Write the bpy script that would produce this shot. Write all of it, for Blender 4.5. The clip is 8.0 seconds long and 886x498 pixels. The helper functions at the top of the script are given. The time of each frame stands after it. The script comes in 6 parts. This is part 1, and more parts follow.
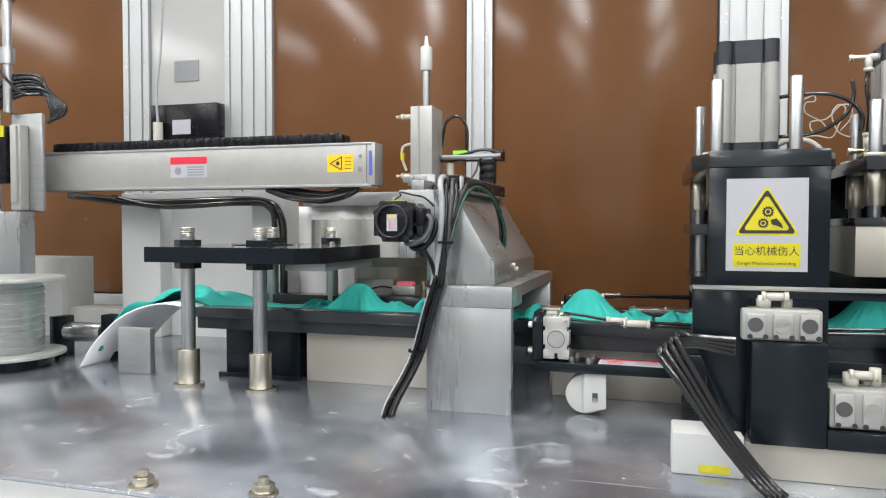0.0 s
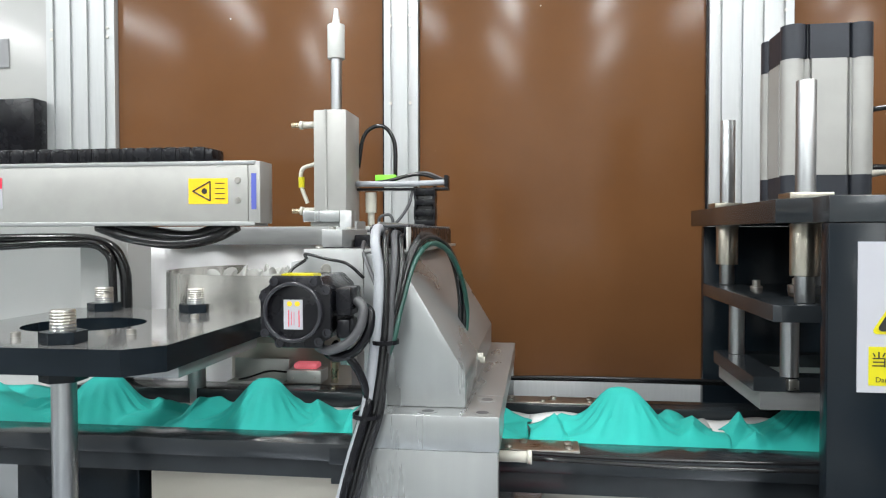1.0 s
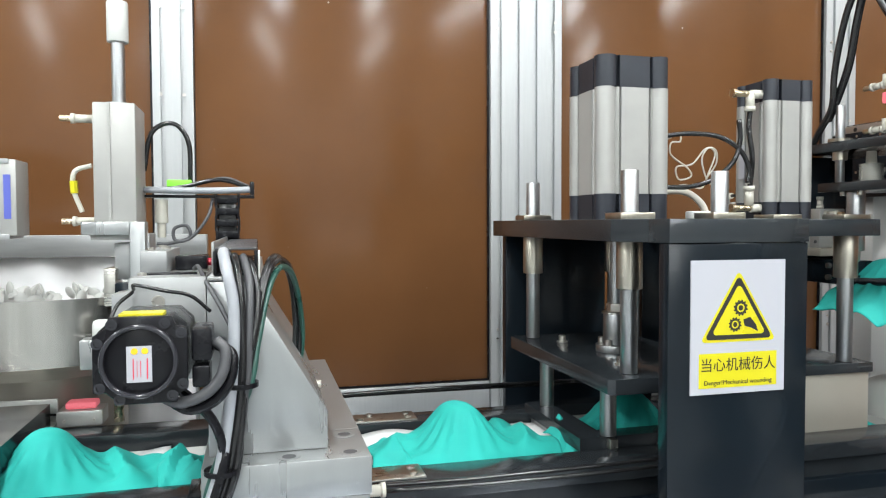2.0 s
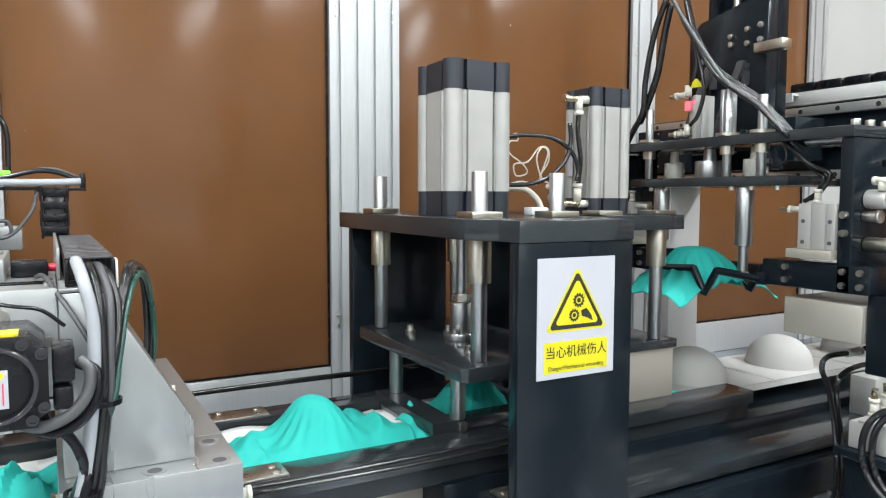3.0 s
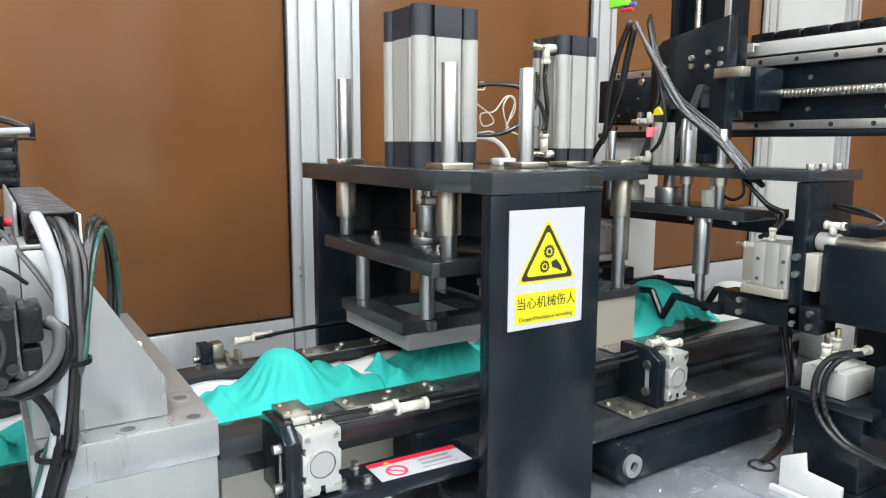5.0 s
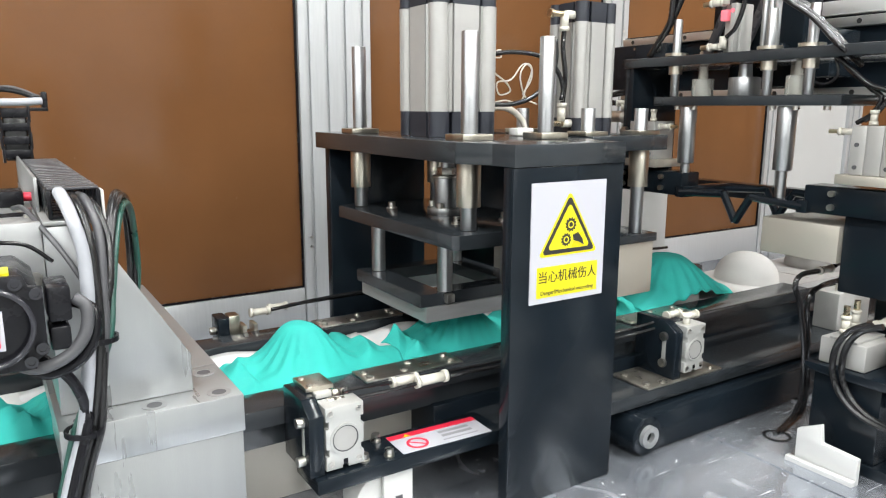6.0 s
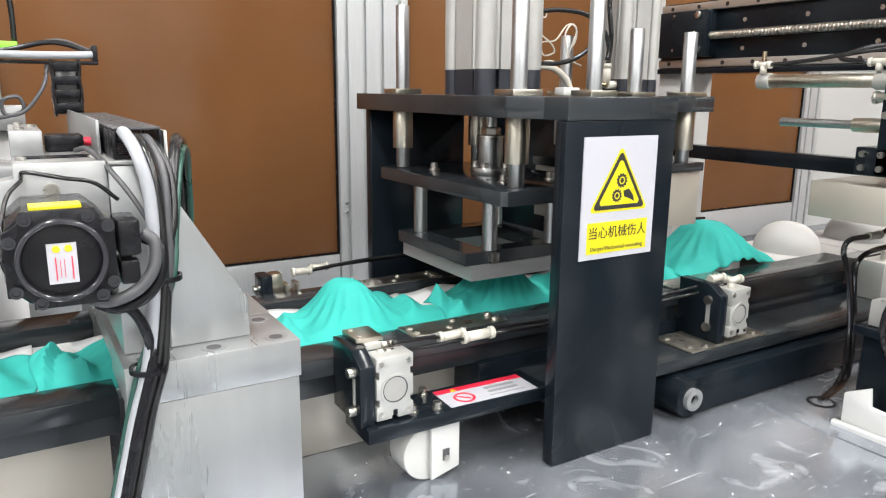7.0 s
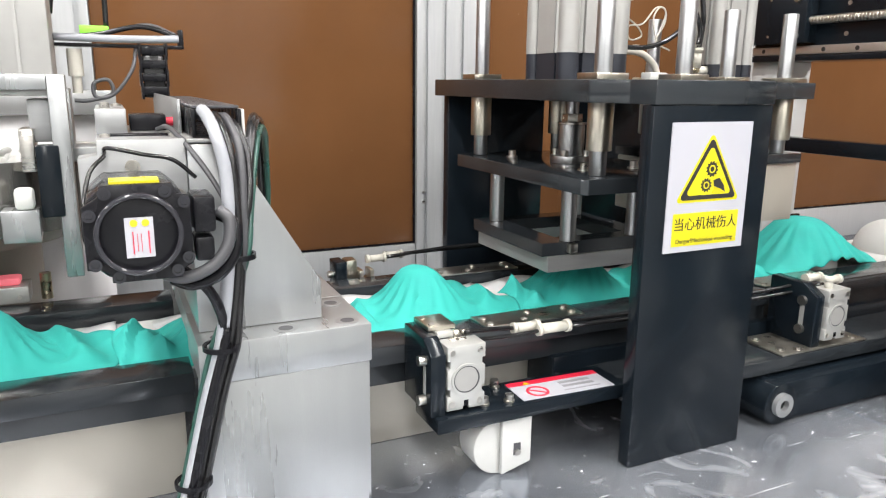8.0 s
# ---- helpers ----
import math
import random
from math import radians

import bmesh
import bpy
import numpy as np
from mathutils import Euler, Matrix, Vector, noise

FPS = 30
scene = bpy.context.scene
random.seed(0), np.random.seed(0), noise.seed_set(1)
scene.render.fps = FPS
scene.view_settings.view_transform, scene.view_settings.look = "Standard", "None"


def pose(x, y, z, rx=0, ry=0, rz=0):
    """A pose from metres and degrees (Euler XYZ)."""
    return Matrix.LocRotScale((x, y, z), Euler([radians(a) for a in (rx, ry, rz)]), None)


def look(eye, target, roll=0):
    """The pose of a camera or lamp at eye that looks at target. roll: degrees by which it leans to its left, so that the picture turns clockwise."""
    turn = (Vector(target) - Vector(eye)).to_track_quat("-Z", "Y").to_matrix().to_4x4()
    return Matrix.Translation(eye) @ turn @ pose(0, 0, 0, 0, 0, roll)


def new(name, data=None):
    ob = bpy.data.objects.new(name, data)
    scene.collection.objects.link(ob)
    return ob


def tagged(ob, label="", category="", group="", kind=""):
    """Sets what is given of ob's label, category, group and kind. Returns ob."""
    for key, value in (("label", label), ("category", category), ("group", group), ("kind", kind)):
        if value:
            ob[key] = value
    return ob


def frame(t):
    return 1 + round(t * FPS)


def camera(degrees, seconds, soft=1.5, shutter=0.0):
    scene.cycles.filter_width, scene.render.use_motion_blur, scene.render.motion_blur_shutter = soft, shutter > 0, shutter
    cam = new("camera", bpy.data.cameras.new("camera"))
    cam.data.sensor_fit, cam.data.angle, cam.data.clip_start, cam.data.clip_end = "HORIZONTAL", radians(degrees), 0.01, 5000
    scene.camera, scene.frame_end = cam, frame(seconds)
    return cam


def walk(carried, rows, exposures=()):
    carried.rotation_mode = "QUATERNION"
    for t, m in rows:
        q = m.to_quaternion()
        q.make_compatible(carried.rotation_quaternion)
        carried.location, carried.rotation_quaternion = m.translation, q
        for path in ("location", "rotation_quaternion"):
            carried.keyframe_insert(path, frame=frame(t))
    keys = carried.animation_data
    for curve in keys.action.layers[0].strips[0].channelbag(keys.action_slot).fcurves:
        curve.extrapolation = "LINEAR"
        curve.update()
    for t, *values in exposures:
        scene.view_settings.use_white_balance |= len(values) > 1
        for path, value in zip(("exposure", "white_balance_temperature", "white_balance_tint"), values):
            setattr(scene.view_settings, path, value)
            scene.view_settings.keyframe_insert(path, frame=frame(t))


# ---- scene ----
cam = camera(63.3, 8.0, soft=1.15)
PATH = [
    (0, (0.502, 0.233, 0.384), (-0.064, 2.15, 0.323), 0.1),
    (0.2, (0.456, 0.354, 0.428), (-0.098, 2.275, 0.368), -0.0),
    (0.5, (0.396, 0.554, 0.48), (-0.098, 2.491, 0.434), 0.1),
    (0.8, (0.319, 0.724, 0.496), (-0.051, 2.689, 0.454), 0.1),
    (1, (0.271, 0.8, 0.485), (0.01, 2.783, 0.439), -0.1),
    (1.2, (0.218, 0.842, 0.48), (0.09, 2.837, 0.432), 0.0),
    (1.5, (0.152, 0.877, 0.492), (0.257, 2.873, 0.436), -0.1),
    (2, (0.106, 0.871, 0.522), (0.603, 2.807, 0.45), -0.2),
    (2.2, (0.092, 0.866, 0.525), (0.728, 2.761, 0.443), -0.1),
    (3.5, (0.03, 0.868, 0.573), (1.067, 2.569, 0.394), 0.1),
    (4, (0.029, 0.867, 0.563), (1.088, 2.551, 0.355), 0.1),
    (4.5, (0.027, 0.874, 0.561), (1.092, 2.55, 0.317), 0.2),
    (6, (0.009, 0.911, 0.573), (1.063, 2.567, 0.189), 0.2),
    (6.5, (-0.019, 0.918, 0.559), (1.022, 2.574, 0.143), 0.4),
    (7, (-0.029, 0.929, 0.534), (0.975, 2.604, 0.102), 0.5),
    (7.5, (-0.022, 0.943, 0.52), (0.907, 2.658, 0.077), 0.6),
    (8, (-0.018, 0.949, 0.519), (0.8, 2.719, 0.07), 0.6),
]
walk(cam, [(t, look(eye, target, roll)) for t, eye, target, roll in PATH], exposures=[(0, -0.12, 6450, 9), (0.5, 0.0, 6350, 7), (1.0, 0.1, 6300, 6), (2.2, 0.24, 6250, 5), (4.0, 0.42, 6150, 5), (6.0, 0.5, 6450, 8), (8.0, 0.5, 6600, 11)])

# ---- light ----
world = bpy.data.worlds.new("hall")
scene.world = world
world.use_nodes = True
world.node_tree.nodes["Background"].inputs[0].default_value = (0.95, 0.97, 1.0, 1)
world.node_tree.nodes["Background"].inputs[1].default_value = 0.75
scene.view_settings.exposure = 0.0
# The last two, at y -5.2, are unseen fill lights added to brighten the front.
TUBES = [(-4.6, -0.1), (5.2, -0.1), (-2.3, -0.1), (-0.45, -0.1), (1.3, -0.1), (3.1, -0.1), (-1.2, -5.2), (2.0, -5.2)]
TUBE_Z, TUBE_LEN = 2.35, 4.4
for tx, ty in TUBES:
    lamp = bpy.data.lights.new("tube_or_fill_light", "AREA")
    lamp.shape, lamp.size, lamp.size_y, lamp.energy = "RECTANGLE", 0.16, TUBE_LEN, 95
    lamp.color = (1.0, 0.995, 0.985)
    new("tube_or_fill_light", lamp).matrix_basis = pose(tx, ty, TUBE_Z - 0.03)


# ---- materials ----
def mat(name, color, rough=0.5, metal=0.0, var=0.12, scale=18.0, bump=0.0, bscale=200.0, coat=0.0, stretch=None, color2=None, alpha=None, spec=None, rvar=0.1):
    m = bpy.data.materials.new(name)
    m.use_nodes = True
    nt = m.node_tree
    b = nt.nodes["Principled BSDF"]
    tc = nt.nodes.new("ShaderNodeTexCoord")
    mp = nt.nodes.new("ShaderNodeMapping")
    nt.links.new(tc.outputs["Object"], mp.inputs[0])
    if stretch:
        mp.inputs["Scale"].default_value = stretch
    n1 = nt.nodes.new("ShaderNodeTexNoise")
    n1.inputs["Scale"].default_value, n1.inputs["Detail"].default_value = scale, 6
    nt.links.new(mp.outputs[0], n1.inputs[0])
    ramp = nt.nodes.new("ShaderNodeValToRGB")
    c2 = color2 or tuple(c * (1 - var) for c in color)
    ramp.color_ramp.elements[0].position, ramp.color_ramp.elements[1].position = 0.35, 0.65
    ramp.color_ramp.elements[0].color = (*c2, 1)
    ramp.color_ramp.elements[1].color = (*color, 1)
    nt.links.new(n1.outputs[0], ramp.inputs[0])
    nt.links.new(ramp.outputs[0], b.inputs["Base Color"])
    n2 = nt.nodes.new("ShaderNodeTexNoise")
    n2.inputs["Scale"].default_value, n2.inputs["Detail"].default_value = bscale, 3
    nt.links.new(mp.outputs[0], n2.inputs[0])
    mr = nt.nodes.new("ShaderNodeMapRange")
    mr.inputs["To Min"].default_value, mr.inputs["To Max"].default_value = max(0.02, rough - rvar), min(1, rough + rvar)
    nt.links.new(n1.outputs[0], mr.inputs["Value"])
    nt.links.new(mr.outputs[0], b.inputs["Roughness"])
    b.inputs["Metallic"].default_value = metal
    b.inputs["Coat Weight"].default_value = coat
    if spec is not None:
        b.inputs["Specular IOR Level"].default_value = spec
    if alpha is not None:
        b.inputs["Transmission Weight"].default_value = alpha
    if bump:
        bp = nt.nodes.new("ShaderNodeBump")
        bp.inputs["Strength"].default_value, bp.inputs["Distance"].default_value = bump, 0.002
        nt.links.new(n2.outputs[0], bp.inputs["Height"])
        nt.links.new(bp.outputs[0], b.inputs["Normal"])
    return m


def glow(name, color, strength):
    m = mat(name, color)
    b = m.node_tree.nodes["Principled BSDF"]
    b.inputs["Emission Color"].default_value = (*color, 1)
    b.inputs["Emission Strength"].default_value = strength
    return m


BROWN = mat("brown_bakelite", (0.138, 0.062, 0.025), 0.15, 0, 0.16, 2.5, 0.03, 60, rvar=0.04, color2=(0.116, 0.051, 0.020), spec=0.32)
PROFILE = mat("anodised_profile", (0.43, 0.44, 0.445), 0.40, 0.45, 0.06, 30, 0.05, 300, stretch=(6, 6, 0.4))
ALU = mat("milled_aluminium", (0.34, 0.345, 0.345), 0.36, 0.6, 0.12, 12, 0.06, 260, stretch=(1, 1, 6))
SCUFF = mat("worn_steel_plate", (0.34, 0.32, 0.28), 0.3, 0.85, 0.3, 30, 0.06, 200)
ALUSAT = mat("satin_aluminium", (0.36, 0.37, 0.372), 0.29, 0.68, 0.10, 5, 0.06, 220, stretch=(5, 1, 0.5))
# Upright light and dark streaks in the colour imitate reflections in polished steel.
BOWL = mat("steel_reflection_streaks", (0.60, 0.585, 0.55), 0.24, 0.95, 0.35, 7, 0.02, 200, stretch=(5, 5, 0.3))
STEEL = mat("brushed_steel", (0.58, 0.56, 0.52), 0.3, 1.0, 0.14, 14, 0.04, 300, stretch=(1, 8, 8))
BEIGE = mat("beige_steel_sheet", (0.47, 0.44, 0.38), 0.4, 0.55, 0.14, 4, 0.04, 120)
# Stretched noise paints thin highlight lines, along with brushing, down the rods.
CHROME = mat("hard_chrome_highlight_lines", (0.44, 0.45, 0.46), 0.34, 1.0, 0.14, 60, 0.0, rvar=0.06, stretch=(4, 4, 0.06))
NICKEL = mat("nickel_bushing", (0.58, 0.54, 0.46), 0.3, 1.0, 0.12, 50, 0.0, rvar=0.06, stretch=(3, 3, 0.08))
BLACK = mat("black_anodised", (0.007, 0.0105, 0.0145), 0.18, 0.0, 0.25, 6, 0.04, 500, rvar=0.04, spec=0.24)
BLACKTOP = mat("black_oxide_steel", (0.024, 0.028, 0.032), 0.16, 0.05, 0.3, 9, 0.05, 300)
NAVY = mat("dark_end_cap", (0.022, 0.025, 0.034), 0.42, 0.2, 0.2, 20, 0.04, 500)
PLASTIC = mat("black_plastic", (0.007, 0.007, 0.009), 0.26, 0, 0.2, 30, 0.05, 400, spec=0.22)
CABLE = mat("black_cable", (0.013, 0.013, 0.014), 0.19, 0, 0.2, 40)
CHAINBAR = mat("chain_plastic", (0.045, 0.045, 0.05), 0.3, 0, 0.2, 30)
GREYCABLE = mat("grey_cable", (0.30, 0.31, 0.335), 0.36, 0, 0.1, 40)
DARKGREY = mat("dark_grey_cable", (0.06, 0.06, 0.065), 0.42, 0, 0.1, 40)
WHITECABLE = mat("cream_air_tube", (0.50, 0.47, 0.41), 0.4, 0, 0.08, 40)
GREENTUBE = mat("dark_green_tube", (0.02, 0.07, 0.055), 0.3, 0, 0.1, 40)
FITTING = mat("cream_fitting_plastic", (0.50, 0.48, 0.42), 0.42, 0, 0.08, 60)
BRASSN = mat("nickel_plated_fitting", (0.60, 0.57, 0.50), 0.25, 0.9, 0.1, 60)
BRASS = mat("nickel_brass", (0.62, 0.52, 0.36), 0.28, 1.0, 0.1, 60)
WHITE = mat("white_paint", (0.50, 0.50, 0.49), 0.45, 0, 0.05, 5, 0.03, 200)
WHITEPL = mat("white_nylon", (0.52, 0.52, 0.50), 0.45, 0, 0.05, 30, 0.03, 300)
CASTGREY = mat("grey_cast_body", (0.46, 0.46, 0.44), 0.4, 0.5, 0.08, 30, 0.05, 300)
WHITECYL = mat("pale_anodised_cylinder", (0.345, 0.34, 0.325), 0.36, 0.25, 0.06, 30, 0.03, 300)
WHITEGLOSS = mat("glossy_white_panel", (0.38, 0.38, 0.37), 0.13, 0, 0.04, 3, 0.02, 60, rvar=0.04)
SHEET = mat("white_film", (0.93, 0.92, 0.93), 0.35, 0, 0.04, 4, 0.1, 14)
GREEN = mat("green_nonwoven", (0.026, 0.40, 0.345), 0.8, 0, 0.12, 12, 0.3, 900, color2=(0.020, 0.335, 0.295))
# Paler, more metallic than the black plate, to strengthen the film's reflection on top.
POLISHED = mat("polished_face_boosted_reflection", (0.34, 0.335, 0.33), 0.09, 0.7, 0.15, 9, 0.02, 300, rvar=0.03)
LINING = mat("white_lining_fabric", (0.60, 0.60, 0.60), 0.8, 0, 0.05, 12, 0.2, 900)
WHITEFAB = mat("white_nonwoven", (0.44, 0.43, 0.415), 0.8, 0, 0.05, 12, 0.2, 900)
SIGNW = mat("sign_white", (0.38, 0.38, 0.415), 0.5, 0, 0.02, 20)
YELLOW = mat("sign_yellow", (0.53, 0.475, 0.01), 0.3, 0, 0.03, 20)
AMBER = mat("label_amber", (0.85, 0.50, 0.01), 0.35, 0, 0.03, 20)
INK = mat("sign_black", (0.02, 0.02, 0.02), 0.35, 0, 0.05, 20)
RED = mat("label_red", (0.62, 0.02, 0.05), 0.35, 0, 0.05, 20)
GREYINK = mat("label_grey_print", (0.22, 0.22, 0.23), 0.4, 0, 0.05, 20)
BLUE = mat("label_blue", (0.08, 0.10, 0.40), 0.4, 0, 0.05, 20)
LIME = mat("green_terminal", (0.25, 0.75, 0.05), 0.4, 0, 0.05, 20)
SCREEN = mat("dark_glass", (0.02, 0.02, 0.025), 0.15, 0, 0.1, 20)
RAILST = mat("ground_rail_steel", (0.62, 0.62, 0.60), 0.3, 0.8, 0.08, 20, 0.0, rvar=0.05)
GLASSY = mat("clear_plastic", (0.75, 0.75, 0.70), 0.12, 0, 0.03, 20, alpha=0.7)
CEIL = mat("hall_ceiling_paint", (0.82, 0.82, 0.82), 0.7)
FLOORM = mat("grey_epoxy", (0.35, 0.37, 0.37), 0.4, 0, 0.1, 3)
TUBEGLOW = glow("tube_glow", (1.0, 0.98, 0.95), 9.0)
REDLED = glow("red_led", (0.8, 0.16, 0.2), 0.35)


def speckle(m, scale, size, color):
    """Small pale specks of dust and chips over a material."""
    nt = m.node_tree
    b = nt.nodes["Principled BSDF"]
    old = b.inputs["Base Color"].links[0].from_socket
    tc = nt.nodes.new("ShaderNodeTexCoord")
    vo = nt.nodes.new("ShaderNodeTexVoronoi")
    vo.inputs["Scale"].default_value = scale
    nt.links.new(tc.outputs["Object"], vo.inputs["Vector"])
    r = nt.nodes.new("ShaderNodeValToRGB")
    r.color_ramp.elements[0].position, r.color_ramp.elements[1].position = size * 0.6, size
    r.color_ramp.elements[0].color, r.color_ramp.elements[1].color = (1, 1, 1, 1), (0, 0, 0, 1)
    nt.links.new(vo.outputs["Distance"], r.inputs[0])
    mx = nt.nodes.new("ShaderNodeMix")
    mx.data_type = "RGBA"
    nt.links.new(r.outputs[0], mx.inputs[0])
    nt.links.new(old, mx.inputs[6])
    mx.inputs[7].default_value = (*color, 1)
    nt.links.new(mx.outputs[2], b.inputs["Base Color"])


speckle(BROWN, 11, 0.028, (0.42, 0.36, 0.30))
speckle(BLACK, 26, 0.022, (0.16, 0.16, 0.17))


def table_material():
    """Bare galvanised sheet: cloudy dull zinc under dry scratches, scuffs and flecks of dust."""
    m = mat("galvanised_table", (0.50, 0.53, 0.58), 0.2, 0.75, 0.3, 4.5, 0.05, 40, color2=(0.20, 0.22, 0.255), rvar=0.13)
    nt = m.node_tree
    b = nt.nodes["Principled BSDF"]
    tc = nt.nodes.new("ShaderNodeTexCoord")

    def band(socket, lo, hi, top=1.0):
        r = nt.nodes.new("ShaderNodeMapRange")
        r.inputs["From Min"].default_value, r.inputs["From Max"].default_value, r.inputs["To Max"].default_value = lo, hi, top
        nt.links.new(socket, r.inputs["Value"])
        return r.outputs[0]

    def most(p, q):
        k = nt.nodes.new("ShaderNodeMath")
        k.operation = "MAXIMUM"
        nt.links.new(p, k.inputs[0]), nt.links.new(q, k.inputs[1])
        return k.outputs[0]
    masks_ = []
    for turn, at, stretch, scale, lo in ((0.5, 0.0, (1.4, 70, 1), 2.2, 0.70), (-0.9, 7.0, (1.4, 90, 1), 2.2, 0.71), (1.9, 3.0, (2.5, 60, 1), 3.5, 0.70), (2.6, 11.0, (4, 40, 1), 5, 0.71)):
        mp = nt.nodes.new("ShaderNodeMapping")
        mp.inputs["Location"].default_value, mp.inputs["Rotation"].default_value, mp.inputs["Scale"].default_value = (at, at, 0), (0, 0, turn), stretch
        nt.links.new(tc.outputs["Object"], mp.inputs[0])
        n = nt.nodes.new("ShaderNodeTexNoise")
        n.inputs["Scale"].default_value, n.inputs["Detail"].default_value, n.inputs["Distortion"].default_value = scale, 3, 0.5
        nt.links.new(mp.outputs[0], n.inputs[0])
        masks_.append(band(n.outputs[0], lo + 0.03, lo + 0.06, 0.6))
    for scale, size in ((34, 0.075), (70, 0.085), (15, 0.035)):
        w = nt.nodes.new("ShaderNodeTexNoise")
        w.inputs["Scale"].default_value = scale * 2
        nt.links.new(tc.outputs["Object"], w.inputs[0])
        bend = nt.nodes.new("ShaderNodeVectorMath")
        bend.operation = "MULTIPLY_ADD"
        bend.inputs[1].default_value = (0.03, 0.03, 0.03)
        nt.links.new(w.outputs[1], bend.inputs[0]), nt.links.new(tc.outputs["Object"], bend.inputs[2])
        vo = nt.nodes.new("ShaderNodeTexVoronoi")
        vo.inputs["Scale"].default_value = scale
        nt.links.new(bend.outputs[0], vo.inputs["Vector"])
        masks_.append(band(vo.outputs["Distance"], size, size * 0.6))
    smear = nt.nodes.new("ShaderNodeTexNoise")
    smear.inputs["Scale"].default_value, smear.inputs["Detail"].default_value, smear.inputs["Distortion"].default_value = 9, 12, 1.4
    nt.links.new(tc.outputs["Object"], smear.inputs[0])
    masks_.append(band(smear.outputs[0], 0.60, 0.78, 0.5))
    mask = masks_[0]
    for k in masks_[1:]:
        mask = most(mask, k)
    mx = nt.nodes.new("ShaderNodeMix")
    mx.data_type = "RGBA"
    nt.links.new(mask, mx.inputs[0])
    nt.links.new(b.inputs["Base Color"].links[0].from_socket, mx.inputs[6])
    mx.inputs[7].default_value = (0.72, 0.73, 0.74, 1)
    nt.links.new(mx.outputs[2], b.inputs["Base Color"])
    nt.links.new(band(mask, 0.0, 1.0, 0.0), b.inputs["Metallic"])
    metal = b.inputs["Metallic"].links[0].from_node
    metal.inputs["To Min"].default_value, metal.inputs["To Max"].default_value = 0.75, 0.05
    return m


TABLE = table_material()


# ---- mesh helpers ----
BASE = {}


def bx(bm, x0, x1, y0, y1, z0, z1, bev=0.0):
    g = bmesh.ops.create_cube(bm, size=1.0, matrix=Matrix.LocRotScale(((x0 + x1) / 2, (y0 + y1) / 2, (z0 + z1) / 2), None, (abs(x1 - x0), abs(y1 - y0), abs(z1 - z0))))
    if bev:
        ed = list({e for v in g["verts"] for e in v.link_edges})
        bmesh.ops.bevel(bm, geom=ed, offset=bev, segments=2, profile=0.5, affect="EDGES")
    return bm


AX = {"z": Matrix.Identity(4), "x": Matrix.Rotation(radians(90), 4, "Y"), "y": Matrix.Rotation(radians(-90), 4, "X")}


def cy(bm, c, r, h, axis="z", seg=24, r2=None, bev=0.0):
    """A cylinder or cone from the centre c of its first end, h along the axis."""
    m = Matrix.Translation(c) @ AX[axis] @ Matrix.Translation((0, 0, h / 2))
    g = bmesh.ops.create_cone(bm, cap_ends=True, segments=seg, radius1=r, radius2=r if r2 is None else r2, depth=h, matrix=m)
    if bev:
        ed = [e for e in {e for v in g["verts"] for e in v.link_edges} if len(e.link_faces) == 2 and any(len(f.verts) > 4 for f in e.link_faces)]
        bmesh.ops.bevel(bm, geom=ed, offset=bev, segments=2, profile=0.5, affect="EDGES")
    return bm


def pr(bm, pts, a0, a1, plane="xy", bev=0.0):
    """A polygon extruded across its plane from a0 to a1."""
    def at(p, a):
        return {"xy": (p[0], p[1], a), "xz": (p[0], a, p[1]), "yz": (a, p[0], p[1])}[plane]
    lo = [bm.verts.new(at(p, a0)) for p in pts]
    hi = [bm.verts.new(at(p, a1)) for p in pts]
    n = len(pts)
    fs = [bm.faces.new(lo), bm.faces.new(hi[::-1])]
    for i in range(n):
        fs.append(bm.faces.new((lo[i], hi[i], hi[(i + 1) % n], lo[(i + 1) % n])))
    bmesh.ops.recalc_face_normals(bm, faces=fs)
    if bev:
        ed = list({e for f in fs for e in f.edges})
        bmesh.ops.bevel(bm, geom=ed, offset=bev, segments=2, profile=0.5, affect="EDGES")
    return bm


def ring(bm, c, ro, ri, h, axis="z", seg=28):
    m = Matrix.Translation(c) @ AX[axis]
    vs = []
    for k in range(seg):
        a = 2 * math.pi * k / seg
        vs.append([bm.verts.new(m @ Vector((r * math.cos(a), r * math.sin(a), z))) for r, z in ((ro, 0), (ro, h), (ri, h), (ri, 0))])
    fs = []
    for k in range(seg):
        p, q = vs[k], vs[(k + 1) % seg]
        for i in range(4):
            fs.append(bm.faces.new((p[i], q[i], q[(i + 1) % 4], p[(i + 1) % 4])))
    bmesh.ops.recalc_face_normals(bm, faces=fs)
    return bm


def smooth_path(pts, n=6):
    if len(pts) < 3:
        return [Vector(p) for p in pts]
    p = [Vector(q) for q in pts]
    p = [p[0] * 2 - p[1]] + p + [p[-1] * 2 - p[-2]]
    out = []
    for i in range(1, len(p) - 2):
        for k in range(n):
            t = k / n
            out.append(0.5 * (2 * p[i] + (p[i + 1] - p[i - 1]) * t + (2 * p[i - 1] - 5 * p[i] + 4 * p[i + 1] - p[i + 2]) * t * t + (3 * p[i] - p[i - 1] - 3 * p[i + 1] + p[i + 2]) * t ** 3))
    return out + [p[-2]]


